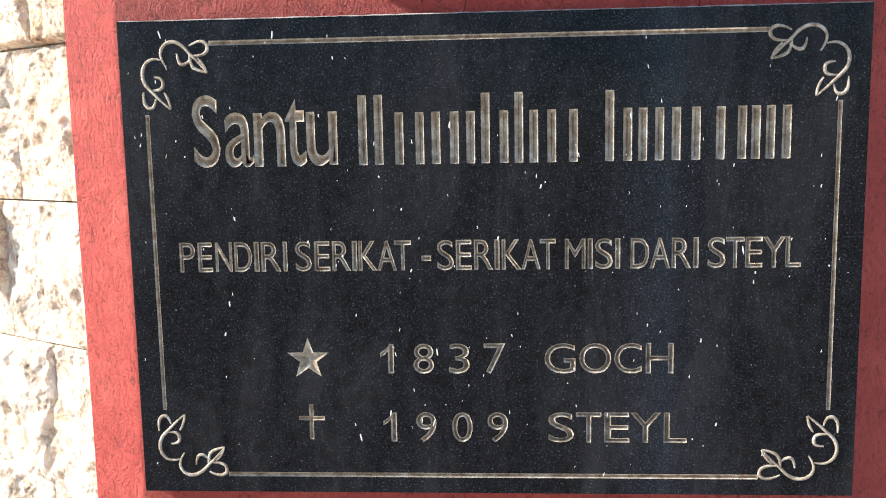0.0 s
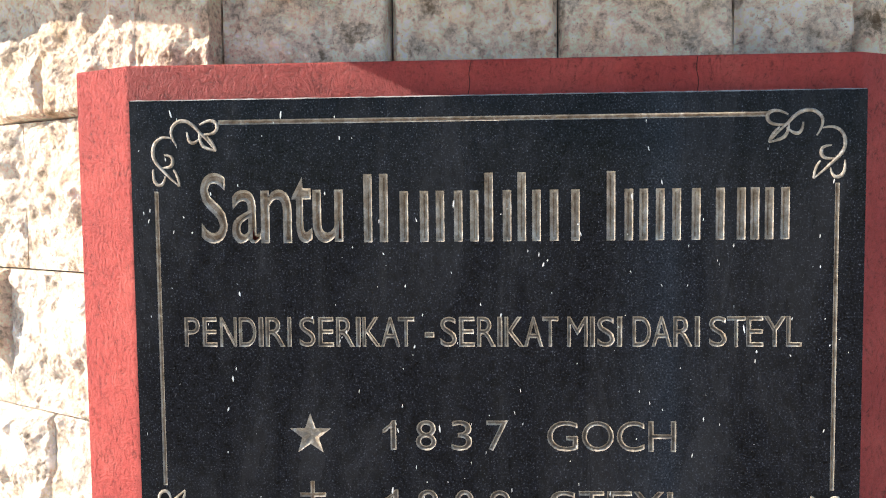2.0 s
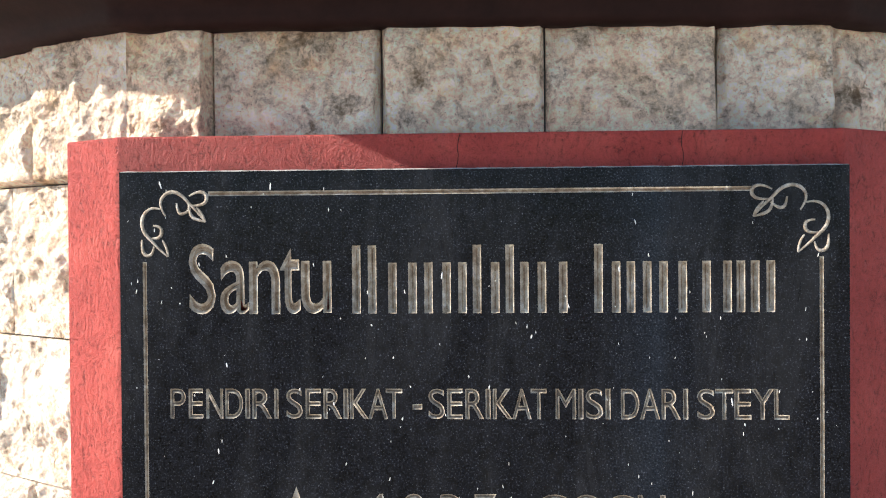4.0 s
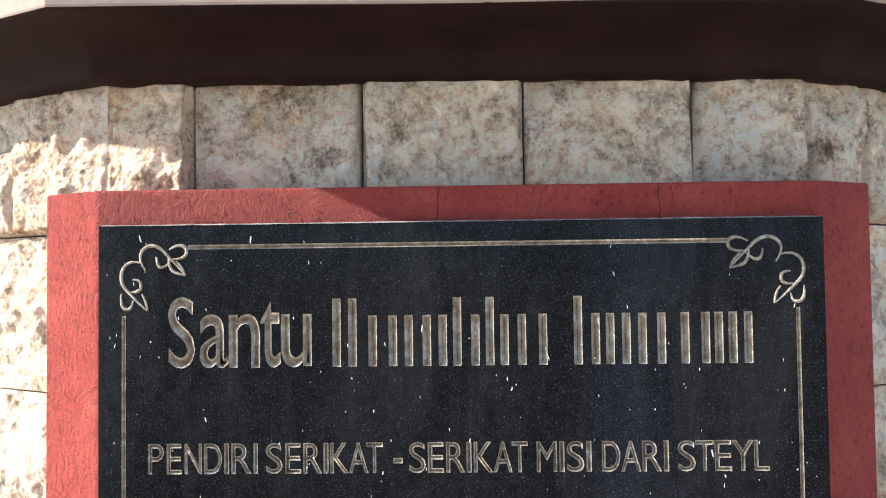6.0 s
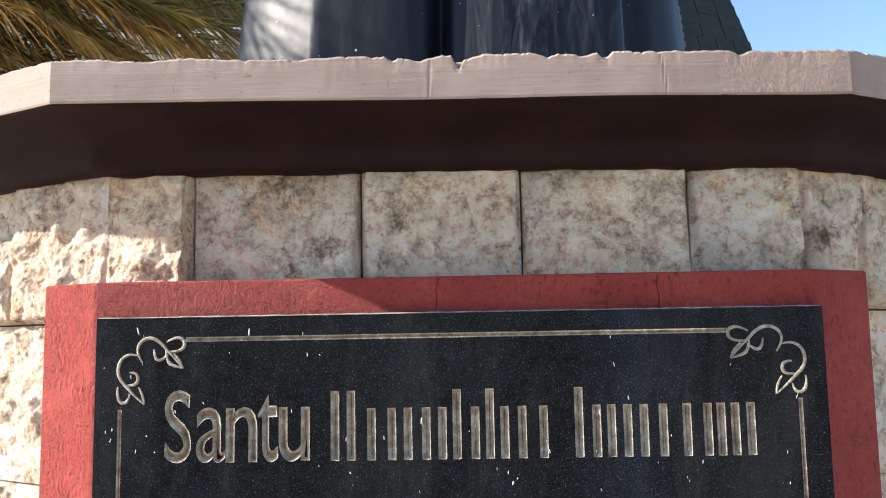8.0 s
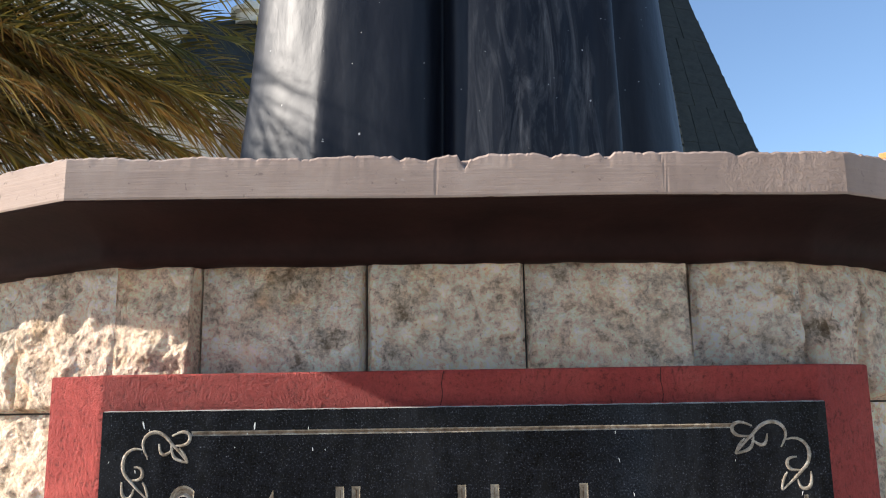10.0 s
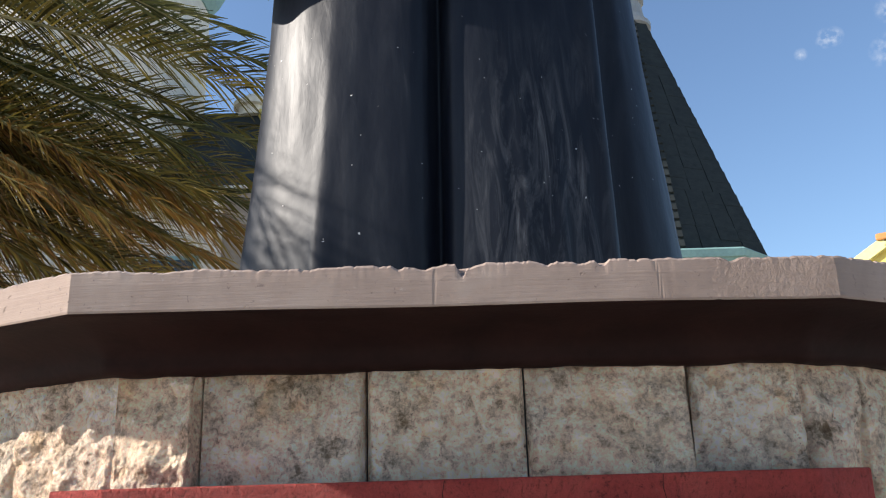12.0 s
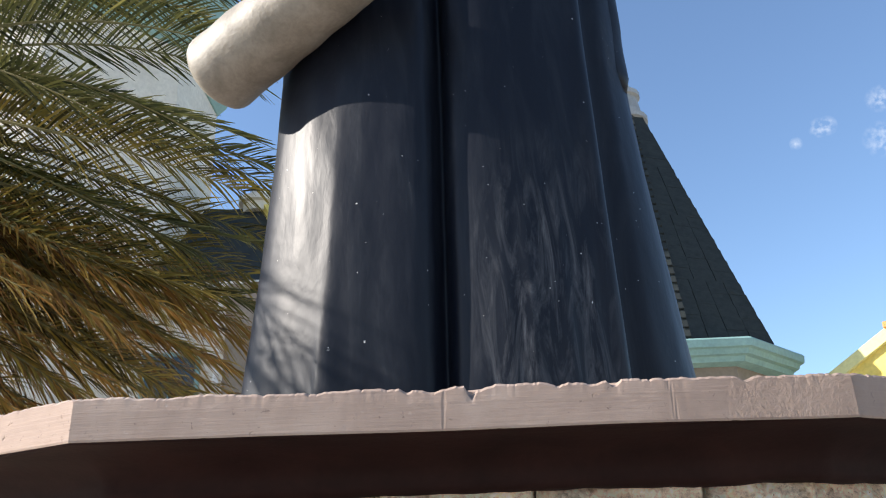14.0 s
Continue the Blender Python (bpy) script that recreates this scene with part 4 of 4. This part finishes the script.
        link_mesh("frond", v, f, [kinds[kind], STALK], tree, ("green feather frond", "olive feather frond", "dry brown frond")[kind], False, s)
    # fronds that hang between the crown and the sun side of the statue
    for x, y, z, rise in ((-2.75, 0.25, 3.25, 0.5), (-3.10, 0.35, 3.60, 0.5), (-2.50, 0.45, 3.40, 0.6)):
        tip = Vector((x - cx, y - cy, z))
        v, f, s = frond_mesh((top, top.lerp(tip, 0.55) + Vector((0, 0, rise)), tip), rng, 0.40, 0.24)
        link_mesh("frond", v, f, [OLIVE, STALK], tree, "olive feather frond", False, s)
    for i in range(8):
        a = math.radians(rng.uniform(70, 300))
        reach_out, z = rng.uniform(2.0, 3.0), rng.uniform(3.2, 7.4)
        tip = Vector((reach_out * math.cos(a), reach_out * math.sin(a), z))
        mid = top.lerp(tip, 0.5) + Vector((0, 0, rng.uniform(0.6, 1.0)))
        kind = 2 if z < 3.3 else rng.choice((0, 0, 1))
        v, f, s = frond_mesh((top, mid, tip), rng, 0.34, (0.10, 0.24, 0.45)[kind])
        link_mesh("frond", v, f, [kinds[kind], STALK], tree, ("green feather frond", "olive feather frond", "dry brown frond")[kind], False, s)


palm()


# ---- buildings ----
def spire_tower():
    x, y = 4.40, 17.0
    ob = thing("church_tower", x, y, 0, "octagonal tower with a dark shingled spire above a teal cornice", "tower")
    s = 1.03
    turn = radians(-22)
    wall = [ngon_ring(0, 0, z, r, 8, turn) for z, r in ((0, 2.35 * s), (5.68, 2.35 * s))]
    part("tower_wall", ring_bm(wall), WALLBROWN, ob, "brown rendered wall")
    prof = ((5.66, 2.36), (5.70, 2.60), (5.80, 2.64), (5.82, 2.74), (5.92, 2.78), (5.94, 2.86), (6.08, 2.88), (6.12, 2.84), (6.14, 1.8))
    part("cornice", ring_bm([ngon_ring(0, 0, z, r * s, 8, turn) for z, r in prof]), TEAL, ob, "stepped teal painted cornice")
    turn2 = radians(-46)
    z0, z1, r0, r1 = 6.13, 12.45, 2.65, 0.47
    part("spire_roof", ring_bm([ngon_ring(0, 0, z, r, 8, turn2) for z, r in ((z0, r0), (z1, r1))]), SLATE, ob, "steep dark shingled spire")
    rng = random.Random(8)
    sh = bmesh.new()
    bmesh.ops.create_cube(sh, size=1.0)
    me = bpy.data.meshes.new("shingle")
    sh.to_mesh(me)
    sh.free()
    me.materials.append(SLATE)
    spire = [c for c in ob.children if c.name.startswith("spire_roof")][0]
    for face in (7, 6, 0):
        a0, a1 = turn2 + face * math.pi / 4, turn2 + (face + 1) * math.pi / 4
        for c in range(22):
            f0 = c / 22
            zc = z0 + (z1 - z0) * f0
            r = r0 + (r1 - r0) * f0
            p, q = Vector((r * math.cos(a0), r * math.sin(a0), zc)), Vector((r * math.cos(a1), r * math.sin(a1), zc))
            n = max(1, int((q - p).length / 0.42))
            d = (q - p).normalized()
            out = Vector((math.cos((a0 + a1) / 2), math.sin((a0 + a1) / 2), 0))
            slope = math.atan2((r0 - r1) * math.cos(math.pi / 8), z1 - z0)
            upv = (Vector((0, 0, 1)) * math.cos(slope) - out * math.sin(slope)).normalized()
            nor = d.cross(upv).normalized()
            if nor.dot(out) < 0:
                nor = -nor
            for i in range(n):
                w = (q - p).length / n
                mid = p + d * w * (i + 0.5) + upv * 0.14 + nor * (0.012 + 0.012 * rng.random())
                t = new("shingle", me)
                t.parent = spire
                m = Matrix((d, upv, nor)).transposed().to_4x4()
                m.translation = mid
                t.matrix_basis = m @ Matrix.Diagonal((w * 0.97, 0.32, 0.03, 1))
    # stepped hip tiles on the edge that faces the square
    tile = box_bm(-0.10, 0.10, -0.035, 0.035, -0.085, 0.085, 0.012)
    hip_me = bpy.data.meshes.new("hip_tile")
    tile.to_mesh(hip_me)
    tile.free()
    hip_me.materials.append(SLATE)
    ang = turn2 + 7 * math.pi / 4
    for i in range(30):
        f = (i + 0.5) / 30
        r, z = r0 + (r1 - r0) * f + 0.015, z0 + (z1 - z0) * f
        t = new("hip_tile", hip_me)
        t.parent = spire
        t.matrix_basis = Matrix.Translation((r * math.cos(ang), r * math.sin(ang), z)) @ Matrix.Rotation(ang + math.pi / 2, 4, "Z") @ Matrix.Rotation(-0.45, 4, "X")
    cap = ((12.38, 0.48), (12.42, 0.55), (12.54, 0.55), (12.58, 0.44), (13.1, 0.36), (13.14, 0.44), (13.26, 0.44), (13.3, 0.28), (14.0, 0.10), (14.8, 0.02))
    part("lantern", ring_bm([ngon_ring(0, 0, z, r * s, 16) for z, r in cap]), LEAD, ob, "grey metal cap on the spire")


def yellow_house():
    ob = thing("yellow_house", 9.68, 16.23, 0, "house with a bright yellow gable under orange ridge tiles", "house")
    ob.rotation_euler = (0, 0, radians(-40))
    part("house_wall", box_bm(-2.5, 2.5, -1.5, 4.0, 0, 4.85), CREAM, ob)
    half, low, high = 3.0, 4.72, 6.37
    p = [(-half, -1.6, low), (half, -1.6, low), (0, -1.6, high), (-half, 4.4, low), (half, 4.4, low), (0, 4.4, high)]
    bm = bmesh.new()
    vs = [bm.verts.new(q) for q in p]
    for f in ((0, 1, 2), (5, 4, 3), (0, 2, 5, 3), (2, 1, 4, 5), (1, 0, 3, 4)):
        bm.faces.new([vs[i] for i in f])
    roof = part("roof", bm, YELLOW, ob, "yellow painted gable and roof")
    a = math.atan2(high - low, half)
    for sgn in (-1, 1):
        bm = box_bm(-0.06, math.hypot(half, high - low) - 0.03, -0.10, 0.06, -0.16, 0.06, 0.01)
        if sgn > 0:
            bmesh.ops.scale(bm, vec=(-1, 1, 1), verts=bm.verts)
            bmesh.ops.reverse_faces(bm, faces=bm.faces)
        bmesh.ops.transform(bm, matrix=Matrix.Translation((sgn * half, -1.62, low)) @ Matrix.Rotation(sgn * a, 4, "Y"), verts=bm.verts)
        part("barge_board", bm, PALE_YELLOW, roof, "pale yellow barge board")
    for i in range(18):
        bm = box_bm(-0.16, 0.16, -1.78 + 0.34 * i, -1.46 + 0.34 * i, high - 0.03, high + 0.11, 0.03)
        part("ridge_tile", bm, ORANGE, roof, "orange ridge tile")


def hip_house():
    x, y = -8.15, 17.0
    ob = thing("cream_house", x, y, -0.3, "cream rendered house with a dark shingled hip roof and teal windows", "house")
    part("house_wall", box_bm(-6.0, 4.3, -1.0, 6.0, 0, 8.46), CREAM, ob)
    bm = bmesh.new()
    p = [(-6.6, -1.5, 8.45), (4.9, -1.5, 8.45), (4.9, 6.6, 8.45), (-6.6, 6.6, 8.45), (-3.0, 2.2, 12.0), (3.1, 2.2, 12.0)]
    vs = [bm.verts.new(q) for q in p]
    for f in ((0, 1, 5, 4), (1, 2, 5), (2, 3, 4, 5), (3, 0, 4), (3, 2, 1, 0)):
        bm.faces.new([vs[i] for i in f])
    roof = part("hip_roof", bm, SLATE, ob, "dark shingled hip roof")
    a, b = Vector((4.9, -1.5, 8.5)), Vector((3.1, 2.2, 12.08))
    bm = box_bm(-0.12, 0.12, -0.1, 0.1, 0, (b - a).length)
    bmesh.ops.transform(bm, matrix=Matrix.Translation(a) @ (b - a).to_track_quat("Z", "Y").to_matrix().to_4x4(), verts=bm.verts)
    part("hip_edge", bm, YELLOW, roof, "pale yellow hip edging")
    part("chimney_cap", ring_bm([ngon_ring(2.9, 2.2, z, r, 12) for z, r in ((11.8, 0.42), (12.05, 0.42), (12.07, 0.55), (12.2, 0.55), (12.22, 0.3), (12.45, 0.22))]), CREAM, roof)
    part("eave_board", box_bm(-6.62, 4.82, -1.55, -1.42, 8.30, 8.48, 0.01), CREAM, roof)
    for wx in (-4.6, -2.6, -0.6, 1.4):
        for wz in (2.0, 4.2, 5.6):
            if wz == 4.2:
                continue
            w = part("window", box_bm(wx, wx + 1.25, -1.05, -0.96, wz, wz + 1.5, 0.01), TEAL, ob, "teal painted window frame")
            for i in (0, 1):
                part("pane", box_bm(wx + 0.09 + i * 0.55, wx + 0.60 + i * 0.55, -1.07, -1.0, wz + 0.1, wz + 1.4), GLASS, w)
    annex = thing("porch_block", -4.55, 15.2, 0, "dark brown annex with a white downpipe beside it", "annex")
    part("annex_wall", box_bm(-0.15, 1.6, -0.3, 0.9, 0, 7.9), WALLBROWN, annex)
    part("downpipe", ring_bm([ngon_ring(-0.25, -0.42, z, 0.055, 10) for z in (0, 7.9)]), SPECK, annex, "white downpipe")


def far_tower():
    ob = thing("bell_tower", -10.6, 18.0, 0, "tall pale tower with a flared grey-green eave", "tower")
    turn = radians(22.5)
    part("tower_wall", ring_bm([ngon_ring(0, 0, z, 4.2, 8, turn) for z in (0, 15.0)]), CREAM, ob)
    part("flared_eave", ring_bm([ngon_ring(0, 0, z, r, 8, turn) for z, r in ((14.95, 4.25), (15.2, 4.45), (16.9, 5.2), (17.3, 5.25))]), TEAL, ob, "flared grey-green eave")
    part("tower_roof", ring_bm([ngon_ring(0, 0, z, r, 8, turn) for z, r in ((17.3, 5.2), (24.0, 0.1))]), SLATE, ob)


spire_tower()
yellow_house()
hip_house()
far_tower()

# ---- the single stones, last ----
lay_courses()
